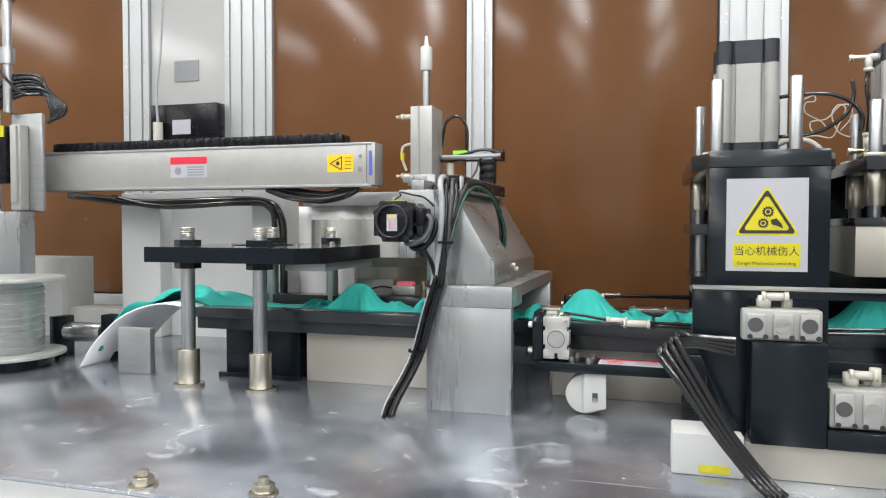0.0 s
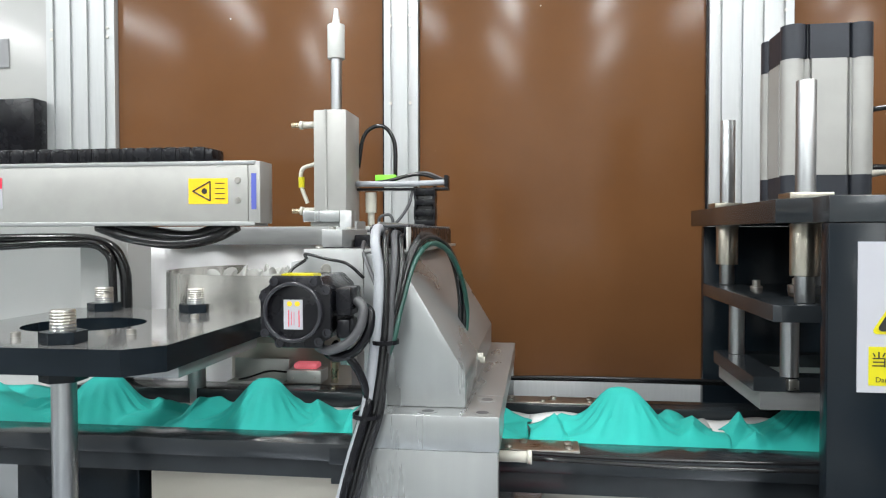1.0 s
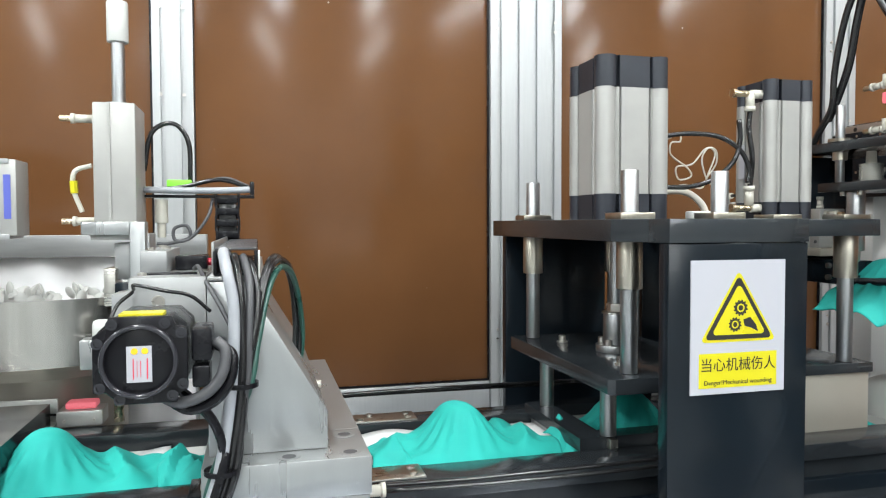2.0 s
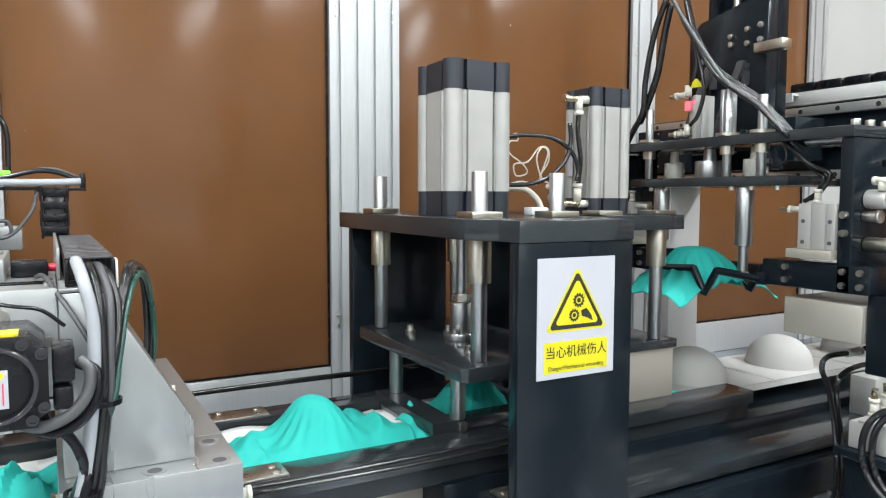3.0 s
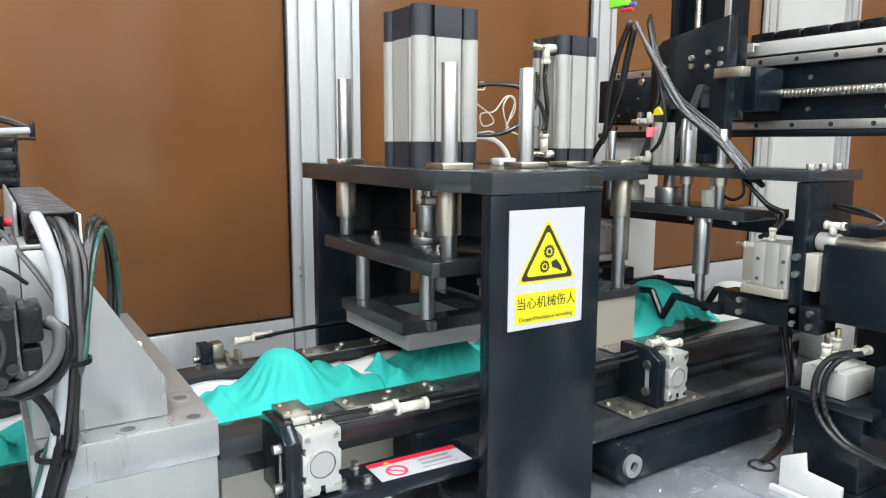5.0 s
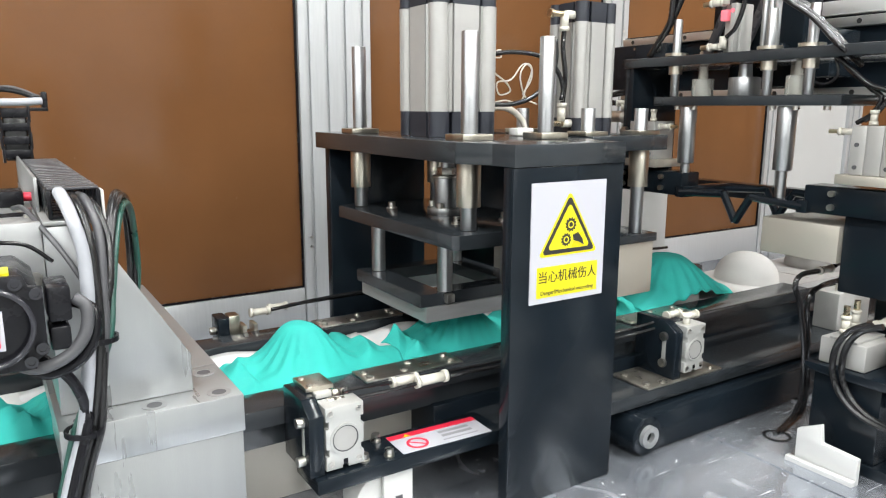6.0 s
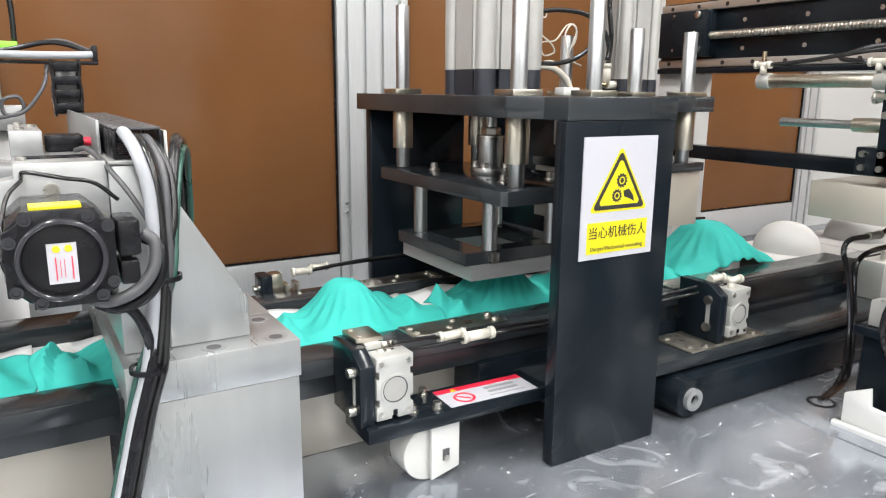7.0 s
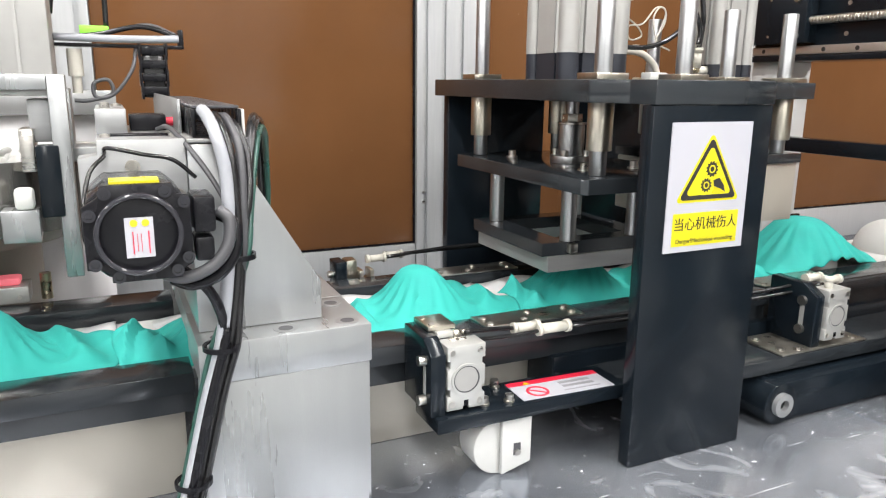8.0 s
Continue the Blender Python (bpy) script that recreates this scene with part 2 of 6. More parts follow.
def tb(bm, pts, r, seg=8, n=6):
    """A round cable or tube along a smooth path."""
    path = smooth_path(pts, n)
    up = Vector((0.13, 0.29, 0.95))
    rings = []
    for i, p in enumerate(path):
        d = (path[min(i + 1, len(path) - 1)] - path[max(i - 1, 0)]).normalized()
        s = d.cross(up)
        s = s.normalized() if s.length > 0.05 else d.orthogonal().normalized()
        if rings and s.dot(side) < 0:
            s = -s
        side = s
        u = s.cross(d).normalized()
        rings.append([bm.verts.new(p + (s * math.cos(a) + u * math.sin(a)) * r) for a in (2 * math.pi * k / seg for k in range(seg))])
    fs = []
    for a, b in zip(rings, rings[1:]):
        for k in range(seg):
            fs.append(bm.faces.new((a[k], a[(k + 1) % seg], b[(k + 1) % seg], b[k])))
    fs += [bm.faces.new(rings[0]), bm.faces.new(rings[-1])]
    bmesh.ops.recalc_face_normals(bm, faces=fs)
    return bm


def B():
    return bmesh.new()


def thing(name, base, label, category, group="", kind=""):
    ob = new(name)
    ob.empty_display_size = 0.05
    ob.location = base
    BASE[ob] = Vector(base)
    return tagged(ob, label, category, group, kind)


SPLIT = {"fittings": "fitting", "air_tubes": "air_tube", "cable": "cable", "hanging_cable": "cable", "cable_run": "cable", "cream_hose": "hose", "black_hose": "hose"}


def split_part(name, bm, material, parent, label):
    """Links each piece of a bmesh whose pieces stand apart as a part of its own."""
    seen, groups = set(), []
    for v in bm.verts:
        if v in seen:
            continue
        stack, isle = [v], []
        seen.add(v)
        while stack:
            q = stack.pop()
            isle.append(q)
            for e in q.link_edges:
                o = e.other_vert(q)
                if o not in seen:
                    seen.add(o)
                    stack.append(o)
        lo = [min(p.co[k] for p in isle) - 0.001 for k in range(3)]
        hi = [max(p.co[k] for p in isle) + 0.001 for k in range(3)]
        groups.append([lo, hi, isle])
    if name == "fitting":
        merged = True
        while merged:
            merged = False
            for a in range(len(groups)):
                for b in range(a + 1, len(groups)):
                    A_, B_ = groups[a], groups[b]
                    if all(A_[0][k] <= B_[1][k] and B_[0][k] <= A_[1][k] for k in range(3)):
                        groups[a] = [[min(x) for x in zip(A_[0], B_[0])], [max(x) for x in zip(A_[1], B_[1])], A_[2] + B_[2]]
                        del groups[b]
                        merged = True
                        break
                if merged:
                    break
    first = None
    for _, _, isle in groups:
        ids = {v: k for k, v in enumerate(isle)}
        faces = {f for v in isle for f in v.link_faces}
        me = bpy.data.meshes.new(name)
        me.from_pydata([v.co[:] for v in isle], [], [[ids[v] for v in f.verts] for f in faces])
        me.polygons.foreach_set("use_smooth", [len(p.vertices) < 5 for p in me.polygons])
        me.materials.append(material)
        ob = new(name, me)
        ob.parent = parent
        BASE[ob] = BASE[parent]
        if label:
            ob["label"] = label
        first = first or ob
    bm.free()
    return first


def part(name, bm, material, parent=None, label="", base=None, smooth=True):
    """Links a bmesh, given in world places, as one mesh object under a thing or part."""
    off = BASE[parent] if parent is not None else Vector(base if base is not None else (0, 0, 0))
    bmesh.ops.translate(bm, verts=bm.verts, vec=-off)
    me = bpy.data.meshes.new(name)
    if smooth:
        for f in bm.faces:
            f.smooth = True
        for e in bm.edges:
            if len(e.link_faces) == 2 and e.calc_face_angle(0) > 0.55:
                e.smooth = False
    if name in SPLIT and parent is not None:
        return split_part(SPLIT[name], bm, material, parent, label)
    bm.to_mesh(me)
    bm.free()
    me.materials.append(material)
    ob = new(name, me)
    if parent is not None:
        ob.parent = parent
    else:
        ob.location = off
    BASE[ob] = off
    if label:
        ob["label"] = label
    return ob


def single(name, bm, material, label, category, base=(0, 0, 0), group="", kind=""):
    return tagged(part(name, bm, material, base=base), label, category, group, kind)


def written(name, text, size, m, material, parent, label=""):
    """Letters as a thin mesh, on the plane that the pose m gives."""
    cu = bpy.data.curves.new(name, "FONT")
    cu.body, cu.size, cu.extrude, cu.align_x, cu.align_y = text, size, 0.0002, "CENTER", "CENTER"
    tmp = bpy.data.objects.new(name, cu)
    scene.collection.objects.link(tmp)
    bpy.context.view_layer.update()
    me = bpy.data.meshes.new_from_object(tmp.evaluated_get(bpy.context.evaluated_depsgraph_get()))
    bpy.data.objects.remove(tmp)
    me.transform(Matrix.Translation(-BASE[parent]) @ m)
    me.materials.clear()
    me.materials.append(material)
    ob = new(name, me)
    ob.parent = parent
    BASE[ob] = BASE[parent]
    if label:
        ob["label"] = label
    return ob


def screw(parent, x, y, z, r=0.005, h=0.004, axis="z", material=None):
    bm = B()
    cy(bm, (x, y, z), r, h, axis, 12)
    d = {"z": (0, 0, h), "y": (0, 0, 0), "x": (h, 0, 0)}[axis]
    cy(bm, (x + d[0], y + d[1] - (0.0006 if axis == "y" else 0), z + d[2]), r * 0.5, 0.0006, axis, 6)
    return part("screw", bm, material or STEEL, parent)


# ---- the hall and the enclosure ----
def hall():
    bm = B(); bx(bm, -6.5, 7.5, -8.0, 5.0, -0.95, -0.85)
    single("floor", bm, FLOORM, "grey epoxy floor of the production hall", "floor", kind="structure")
    bm = B(); bx(bm, -6.5, 7.5, -8.0, 5.0, 2.6, 2.7)
    single("ceiling", bm, CEIL, "plain pale hall ceiling above the machine", "ceiling", kind="structure")
    for n, a in (("wall_south", (-6.5, 7.5, -8.1, -8.0)), ("wall_north", (-6.5, 7.5, 5.0, 5.1)), ("wall_west", (-6.6, -6.5, -8.0, 5.0)), ("wall_east", (7.5, 7.6, -8.0, 5.0))):
        bm = B(); bx(bm, *a, -0.85, 2.6)
        single(n, bm, CEIL, "plain pale hall wall", "wall", kind="structure")
    # The two fixtures at y -5.2 are invented, to carry the fill light.
    for tx, ty in TUBES:
        t = thing("ceiling_or_fill_light", (tx, ty, TUBE_Z), "long white fluorescent ceiling light, switched on; the front pair is added fill", "ceiling light", "ceiling lights")
        bm = B(); bx(bm, tx - 0.09, tx + 0.09, ty - TUBE_LEN / 2, ty + TUBE_LEN / 2, TUBE_Z + 0.02, TUBE_Z + 0.07, 0.005)
        bx(bm, tx - 0.01, tx + 0.01, ty - 1.5, ty - 1.48, TUBE_Z + 0.07, 2.6); bx(bm, tx - 0.01, tx + 0.01, ty + 1.48, ty + 1.5, TUBE_Z + 0.07, 2.6)
        part("housing", bm, WHITE, t)
        bm = B(); cy(bm, (tx, ty - TUBE_LEN / 2 + 0.02, TUBE_Z), 0.018, TUBE_LEN - 0.04, "y", 12)
        part("tube", bm, TUBEGLOW, t)


def profile(name, x0, x1, y0, y1, z0, z1, slots, label):
    """An aluminium extrusion with T-slots down its front face."""
    t = thing(name, ((x0 + x1) / 2, (y0 + y1) / 2, z0), label, "aluminium profile", "enclosure profiles")
    w = (x1 - x0)
    pts, d, s = [], 0.008, 0.005
    pts.append((x0, y0))
    for k in range(slots):
        c = x0 + w * (k + 0.5) / slots
        pts += [(c - s, y0), (c - s, y0 + d), (c + s, y0 + d), (c + s, y0)]
    pts += [(x1, y0), (x1, y1), (x0, y1)]
    bm = B(); pr(bm, pts, z0, z1)
    part("extrusion", bm, PROFILE, t)
    for z in (0.22, 0.245, 0.82, 1.02, 1.045):
        for x in (x0 + 0.018, x1 - 0.02):
            if z0 < z < z1 and not (slots > 2 and z == 0.82):
                screw(t, x, y0 - 0.0025, z, 0.004, 0.0025, "y")
    return t


def enclosure():
    top = 2.1
    ups = ((-1.54, -1.42, 2), (-1.077, -0.875, 4), (-0.125, -0.036, 2), (0.688, 0.884, 4), (1.715, 1.82, 2), (2.62, 2.72, 2), (3.2, 3.3, 2))
    words = ("silver aluminium corner upright with T-slots", "broad silver aluminium upright with T-slots", "silver aluminium upright between brown panels", "broad silver aluminium upright behind the press", "silver aluminium upright behind the gripper", "silver aluminium upright beside the white panel", "silver aluminium upright at the far end")
    for (x0, x1, n), w in zip(ups, words):
        profile("upright", x0, x1, 2.64, 2.72, 0.0, top, n, w)
    z0 = 0.112
    for x0, x1 in ((-3.2, -1.542), (-0.873, -0.127), (-0.034, 0.686), (0.886, 1.713), (1.822, 2.618), (3.302, 4.0)):
        bm = B(); bx(bm, x0, x1, 2.655, 2.667, z0, top, 0.001)
        t = thing("wall_panel", ((x0 + x1) / 2, 2.655, 0), "glossy brown laminate wall panel of the enclosure", "panel", "brown panels", "structure")
        part("panel", bm, BROWN, t)
        bm = B(); bx(bm, x0, x1, 2.645, 2.715, 0.0, z0 - 0.002, 0.002)
        part("rail", bm, PROFILE, t, "silver aluminium bottom rail")
        bm = B(); bx(bm, x0, x1, 2.649, 2.655, z0, z0 + 0.004); bx(bm, x1 - 0.004, x1, 2.649, 2.655, z0 + 0.004, top)
        part("gasket", bm, PLASTIC, t, "black rubber gasket")
    for x0, x1 in ((-1.418, -1.079), (2.722, 3.198)):
        bm = B(); bx(bm, x0, x1, 2.655, 2.667, 0.0, top)
        single("wall_panel", bm, WHITEGLOSS, "glossy white infill panel of the enclosure", "panel", ((x0 + x1) / 2, 2.655, 0), "", "structure")
    bm = B(); bx(bm, 4.0, 4.015, -1.0, 2.7, 0, top)
    single("side_wall", bm, BROWN, "brown side wall closing the enclosure", "wall", (4.0, 0.5, 0), "", "structure")
    bm = B(); bx(bm, -3.2, 4.0, 2.64, 2.72, top, top + 0.08, 0.002)
    single("header_beam", bm, PROFILE, "silver aluminium top beam of the enclosure", "beam", (0, 2.64, top), "", "structure")


def machine_bed():
    t = thing("machine_bed", (0, 1.6, -0.85), "machine bed with a scratched bare metal table top", "machine table", "", "structure")
    bm = B(); bx(bm, -3.2, 4.0, 1.092, 2.72, -0.03, 0.0, 0.002); part("table_top", bm, TABLE, t)
    bm = B(); bx(bm, -3.15, 3.95, 1.10, 2.7, -0.85, -0.032); part("cabinet", bm, WHITE, t)
    bm = B(); bx(bm, -3.2, 4.0, 1.03, 1.09, -0.06, -0.004, 0.003); part("edge_profile", bm, PROFILE, t)
    bm = B(); pr(bm, [(1.052, 1.10), (1.092, 1.10), (1.092, 1.70), (1.052, 1.70)], 0.0003, 0.0016); part("joint_strip", bm, TABLE, t, "bare metal strip over the joint of two plates")
    for x, y in ((-0.222, 1.118), (-0.035, 1.142)):
        bm = B(); cy(bm, (x, y, 0.0), 0.021, 0.003, "z", 20); cy(bm, (x, y, 0.003), 0.016, 0.012, "z", 6, bev=0.001); cy(bm, (x, y, 0.015), 0.0085, 0.009, "z", 14, bev=0.001)
        single("edge_bolt", bm, NICKEL, "yellowish hexagon bolt at the front edge of the table", "bolt", (x, y, 0), "edge bolts")


# ---- conveyor ----
YC = 1.97


def conveyor_beds():
    t = thing("conveyor_bed", (-0.28, 1.97, 0), "black conveyor trough on beige steel boxes", "conveyor")
    bm = B(); bx(bm, -0.62, 0.05, 1.80, 1.86, 0.155, 0.18, 0.0015); bx(bm, -0.62, 0.05, 1.815, 1.84, 0.125, 0.155)
    part("side_rail", bm, BLACKTOP, t)
    bm = B(); bx(bm, -0.62, 0.05, 2.085, 2.15, 0.155, 0.19, 0.0015)
    part("side_rail", bm, BLACKTOP, t)
    bm = B(); bx(bm, -0.62, 0.05, 1.86, 2.085, 0.15, 0.162)
    part("trough", bm, WHITEPL, t)
    bm = B(); bx(bm, -0.33, 0.04, 1.85, 2.12, 0.0, 0.148, 0.002)
    part("pedestal", bm, BEIGE, t, "beige steel pedestal box")
    bm = B(); bx(bm, -0.56, -0.35, 1.85, 2.1, 0.008, 0.13, 0.002); bx(bm, -0.57, -0.34, 1.83, 1.85, 0.0, 0.012, 0.001)
    part("drive_box", bm, BLACK, t, "black drive box")
    t = thing("conveyor_bed", (0.6, 1.97, 0), "black conveyor bed running under the presses", "conveyor")
    bm = B(); bx(bm, 0.24, 2.4, 1.87, 2.08, 0.146, 0.158); part("trough", bm, WHITEPL, t)
    bm = B(); bx(bm, 0.28, 0.56, 1.87, 2.08, 0.0, 0.144, 0.002); part("pedestal", bm, BEIGE, t, "beige steel pedestal box")
    bm = B(); bx(bm, 0.56, 2.4, 1.80, 2.12, 0.03, 0.12, 0.003); part("beam", bm, BLACK, t)
    bm = B(); bx(bm, 0.62, 2.4, 1.70, 1.80, 0.075, 0.098, 0.002); part("ledge", bm, BLACKTOP, t)
    bm = B(); cy(bm, (0.9, 1.672, 0.036), 0.034, 0.12, "y", 32, bev=0.002); bx(bm, 0.9, 2.4, 1.675, 1.79, 0.004, 0.068, 0.004)
    part("side_channel", bm, BLACK, t)
    bm = B(); ring(bm, (0.9, 1.664, 0.036), 0.019, 0.009, 0.01, "y"); part("roller_cap", bm, ALU, t, "bare aluminium roller cap")


def compact_cylinder(t, x, y, z, w=0.05, h=0.075):
    """A small square air cylinder facing the front: notched body, corner holes and a retaining ring."""
    n, d = 0.0045, 0.004
    pts = [(0, 0), (w * 0.42, 0), (w * 0.42, d), (w * 0.58, d), (w * 0.58, 0), (w, 0), (w, h * 0.22), (w - d, h * 0.22), (w - d, h * 0.34), (w, h * 0.34), (w, h * 0.66), (w - d, h * 0.66), (w - d, h * 0.78), (w, h * 0.78), (w, h), (0, h), (0, h * 0.78), (d, h * 0.78), (d, h * 0.66), (0, h * 0.66), (0, h * 0.34), (d, h * 0.34), (d, h * 0.22), (0, h * 0.22)]
    bm = B(); pr(bm, [(x + a, z + b) for a, b in pts], y - 0.032, y, "xz", 0.0006)
    b = part("air_cylinder", bm, CASTGREY, t, "pale grey compact air cylinder")
    bm = B(); ring(bm, (x + w / 2, y - 0.0335, z + h * 0.47), w * 0.40, w * 0.345, 0.0022, "y", 32); part("rim", bm, CASTGREY, b)
    bm = B(); ring(bm, (x + w / 2, y - 0.0328, z + h * 0.47), w * 0.345, w * 0.315, 0.0015, "y", 32); part("retaining_ring", bm, DARKGREY, b)
    bm = B(); cy(bm, (x + w / 2, y - 0.0326, z + h * 0.47), w * 0.31, 0.001, "y", 28); part("end_face", bm, WHITECYL, b)
    for sx in (0.13, 0.87):
        for sz in (0.1, 0.9):
            bm = B(); ring(bm, (x + w * sx, y - 0.0328, z + h * sz), 0.0042, 0.0026, 0.0012, "y", 14); cy(bm, (x + w * sx, y - 0.0324, z + h * sz), 0.0026, 0.0008, "y", 10); part("bolt_hole", bm, STEEL, b)
    bm = B(); bx(bm, x + w * 0.44, x + w * 0.56, y - 0.0325, y - 0.0321, z + 0.0045, z + h * 0.14); part("groove", bm, PLASTIC, b)
    return b


def push_fitting(bm, p, axis, l=0.03, r=0.0065):
    cy(bm, p, r, l, axis, 14)
    d = Vector({"x": (1, 0, 0), "y": (0, 1, 0), "z": (0, 0, 1)}[axis])
    cy(bm, Vector(p) + d * (l - 0.002), r * 1.25, 0.006, axis, 14)
    cy(bm, Vector(p) - d * 0.004, r * 1.25, 0.006, axis, 14)


def carriage():
    """The walking beam: two rails with clamps, which carries the masks on by one pitch and comes back."""
    t = thing("walking_beam", (0.45, 1.83, 0.1), "black walking-beam carriage with air cylinders, shifting along the conveyor", "transfer carriage")
    bm = B(); bx(bm, 0.262, 1.56, 1.80, 1.865, 0.150, 0.176, 0.0015); bx(bm, 0.262, 1.56, 1.812, 1.835, 0.118, 0.15)
    part("front_rail", bm, BLACKTOP, t)
    bm = B(); bx(bm, 0.262, 1.56, 2.09, 2.15, 0.150, 0.176, 0.0015)
    part("rear_rail", bm, BLACKTOP, t)
    for x0, y0, y1 in ((0.45, 1.81, 1.862), (0.50, 2.095, 2.145), (1.0, 1.81, 1.862)):
        bm = B(); bx(bm, x0, x0 + 0.17, y0, y1, 0.1765, 0.1795, 0.0008)
        pl = part("steel_plate", bm, STEEL, t)
        for dx, dy in ((0.012, 0.014), (0.012, 0.036), (0.07, 0.014), (0.09, 0.038), (0.155, 0.014), (0.155, 0.036)):
            screw(pl, x0 + dx, y0 + dy, 0.1795, 0.006, 0.003)
    # front clamp
    bm = B(); pr(bm, [(1.71, 0.108), (1.80, 0.108), (1.80, 0.207), (1.735, 0.207), (1.71, 0.19)], 0.319, 0.340, "yz", 0.002); part("bracket", bm, BLACK, t)
    compact_cylinder(t, 0.342, 1.742, 0.113, 0.053, 0.086)
    bm = B(); bx(bm, 0.333, 0.372, 1.752, 1.80, 0.2075, 0.2135, 0.0008); cp = part("clamp_plate", bm, NICKEL, t)
    bm = B(); bx(bm, 0.343, 0.366, 1.744, 1.80, 0.199, 0.207, 0.001); part("tongue", bm, CASTGREY, t)
    for y in (1.76, 1.79):
        screw(cp, 0.341, y, 0.2135, 0.004, 0.002)
    for z in (0.127, 0.180):
        screw(t, 0.309, 1.728, z, 0.0065, 0.010, "x")
    bm = B(); bx(bm, 0.3175, 0.3188, 1.725, 1.731, 0.135, 0.172); part("slot", bm, CASTGREY, t)
    bm = B(); push_fitting(bm, (0.47, 1.765, 0.19), "x", 0.035); push_fitting(bm, (0.505, 1.757, 0.186), "x", 0.045, 0.0075)
    part("fittings", bm, FITTING, t, "cream push-in air fittings")
    for p in ((0.368, 1.752, 0.2), (0.355, 1.735, 0.196)):
        bm = B(); cy(bm, p, 0.0062, 0.012, "x", 6); cy(bm, (p[0] + 0.012, p[1], p[2]), 0.0045, 0.012, "x", 14); part("fittings", bm, BRASSN, t, "nickel plated air fitting")
    bm = B(); tb(bm, [(0.38, 1.74, 0.205), (0.42, 1.75, 0.2), (0.47, 1.765, 0.19)], 0.003); tb(bm, [(0.375, 1.735, 0.195), (0.44, 1.745, 0.188), (0.515, 1.757, 0.184)], 0.003)
    tb(bm, [(0.505, 1.765, 0.19), (0.7, 1.765, 0.186), (0.95, 1.765, 0.19), (1.03, 1.755, 0.2)], 0.003); tb(bm, [(0.555, 1.757, 0.184), (0.75, 1.757, 0.18), (1.0, 1.757, 0.184), (1.06, 1.745, 0.195)], 0.003)
    part("air_tubes", bm, CABLE, t)
    # rear clamp
    bm = B(); bx(bm, 0.33, 0.35, 2.155, 2.20, 0.15, 0.205, 0.002); rb = part("bracket", bm, BLACK, t)
    screw(rb, 0.321, 2.18, 0.178, 0.007, 0.009, "x")
    bm = B(); bx(bm, 0.352, 0.372, 2.165, 2.195, 0.155, 0.205, 0.002); bx(bm, 0.372, 0.40, 2.15, 2.18, 0.155, 0.172, 0.001); bx(bm, 0.372, 0.38, 2.15, 2.18, 0.172, 0.188, 0.001); bx(bm, 0.392, 0.40, 2.15, 2.18, 0.172, 0.188, 0.001); part("air_cylinder", bm, NICKEL, t)
    bm = B(); push_fitting(bm, (0.40, 2.185, 0.2), "x", 0.03); push_fitting(bm, (0.44, 2.2, 0.2), "x", 0.03); part("fittings", bm, FITTING, t, "cream push-in air fittings")
    bm = B(); tb(bm, [(0.43, 2.185, 0.2), (0.6, 2.2, 0.205), (1.0, 2.22, 0.2), (1.5, 2.22, 0.2)], 0.0035); tb(bm, [(0.47, 2.2, 0.2), (0.7, 2.215, 0.198), (1.4, 2.23, 0.19)], 0.0035)
    part("air_tubes", bm, CABLE, t)
    # clamp beyond the press
    bm = B(); pr(bm, [(1.708, 0.1), (1.80, 0.1), (1.80, 0.205), (1.735, 0.205), (1.708, 0.188)], 1.0, 1.02, "yz", 0.002); br = part("bracket", bm, BLACK, t)
    bm = B(); bx(bm, 0.9985, 0.9998, 1.728, 1.736, 0.125, 0.18, 0.0); part("slot", bm, CASTGREY, br)
    for z in (0.128, 0.177):
        screw(br, 0.994, 1.732, z, 0.008, 0.006, "x")
    compact_cylinder(t, 1.022, 1.735, 0.112, 0.05, 0.085)
    bm = B(); push_fitting(bm, (1.03, 1.755, 0.205), "x", 0.03); push_fitting(bm, (1.065, 1.745, 0.2), "x", 0.03); push_fitting(bm, (1.04, 1.72, 0.195), "z", 0.015)
    part("fittings", bm, FITTING, t, "cream push-in air fittings")
    # rear clamp beyond the press
    bm = B(); bx(bm, 1.19, 1.215, 2.15, 2.20, 0.15, 0.2, 0.002); part("bracket", bm, CASTGREY, t)
    bm = B(); bx(bm, 1.216, 1.30, 2.155, 2.19, 0.155, 0.187, 0.002); part("air_cylinder", bm, CASTGREY, t)
    bm = B(); push_fitting(bm, (1.22, 2.19, 0.205), "x", 0.03); push_fitting(bm, (1.265, 2.2, 0.206), "x", 0.03); push_fitting(bm, (1.06, 2.16, 0.2), "x", 0.03); push_fitting(bm, (1.06, 2.15, 0.185), "x", 0.03); part("fittings", bm, FITTING, t, "cream push-in air fittings")
    bm = B(); tb(bm, [(1.09, 2.16, 0.2), (1.15, 2.18, 0.203), (1.22, 2.19, 0.205)], 0.0035); tb(bm, [(1.295, 2.2, 0.206), (1.4, 2.2, 0.21), (1.55, 2.2, 0.205)], 0.0035); part("air_tubes", bm, CABLE, t)
    bm = B(); bx(bm, 0.93, 1.13, 1.702, 1.79, 0.0985, 0.102, 0.001); pl = part("steel_plate", bm, SCUFF, t)
    for x, y in ((0.945, 1.72), (0.945, 1.772), (0.975, 1.712), (1.11, 1.715), (1.11, 1.77)):
        screw(pl, x, y, 0.102, 0.0065, 0.003)
    return t


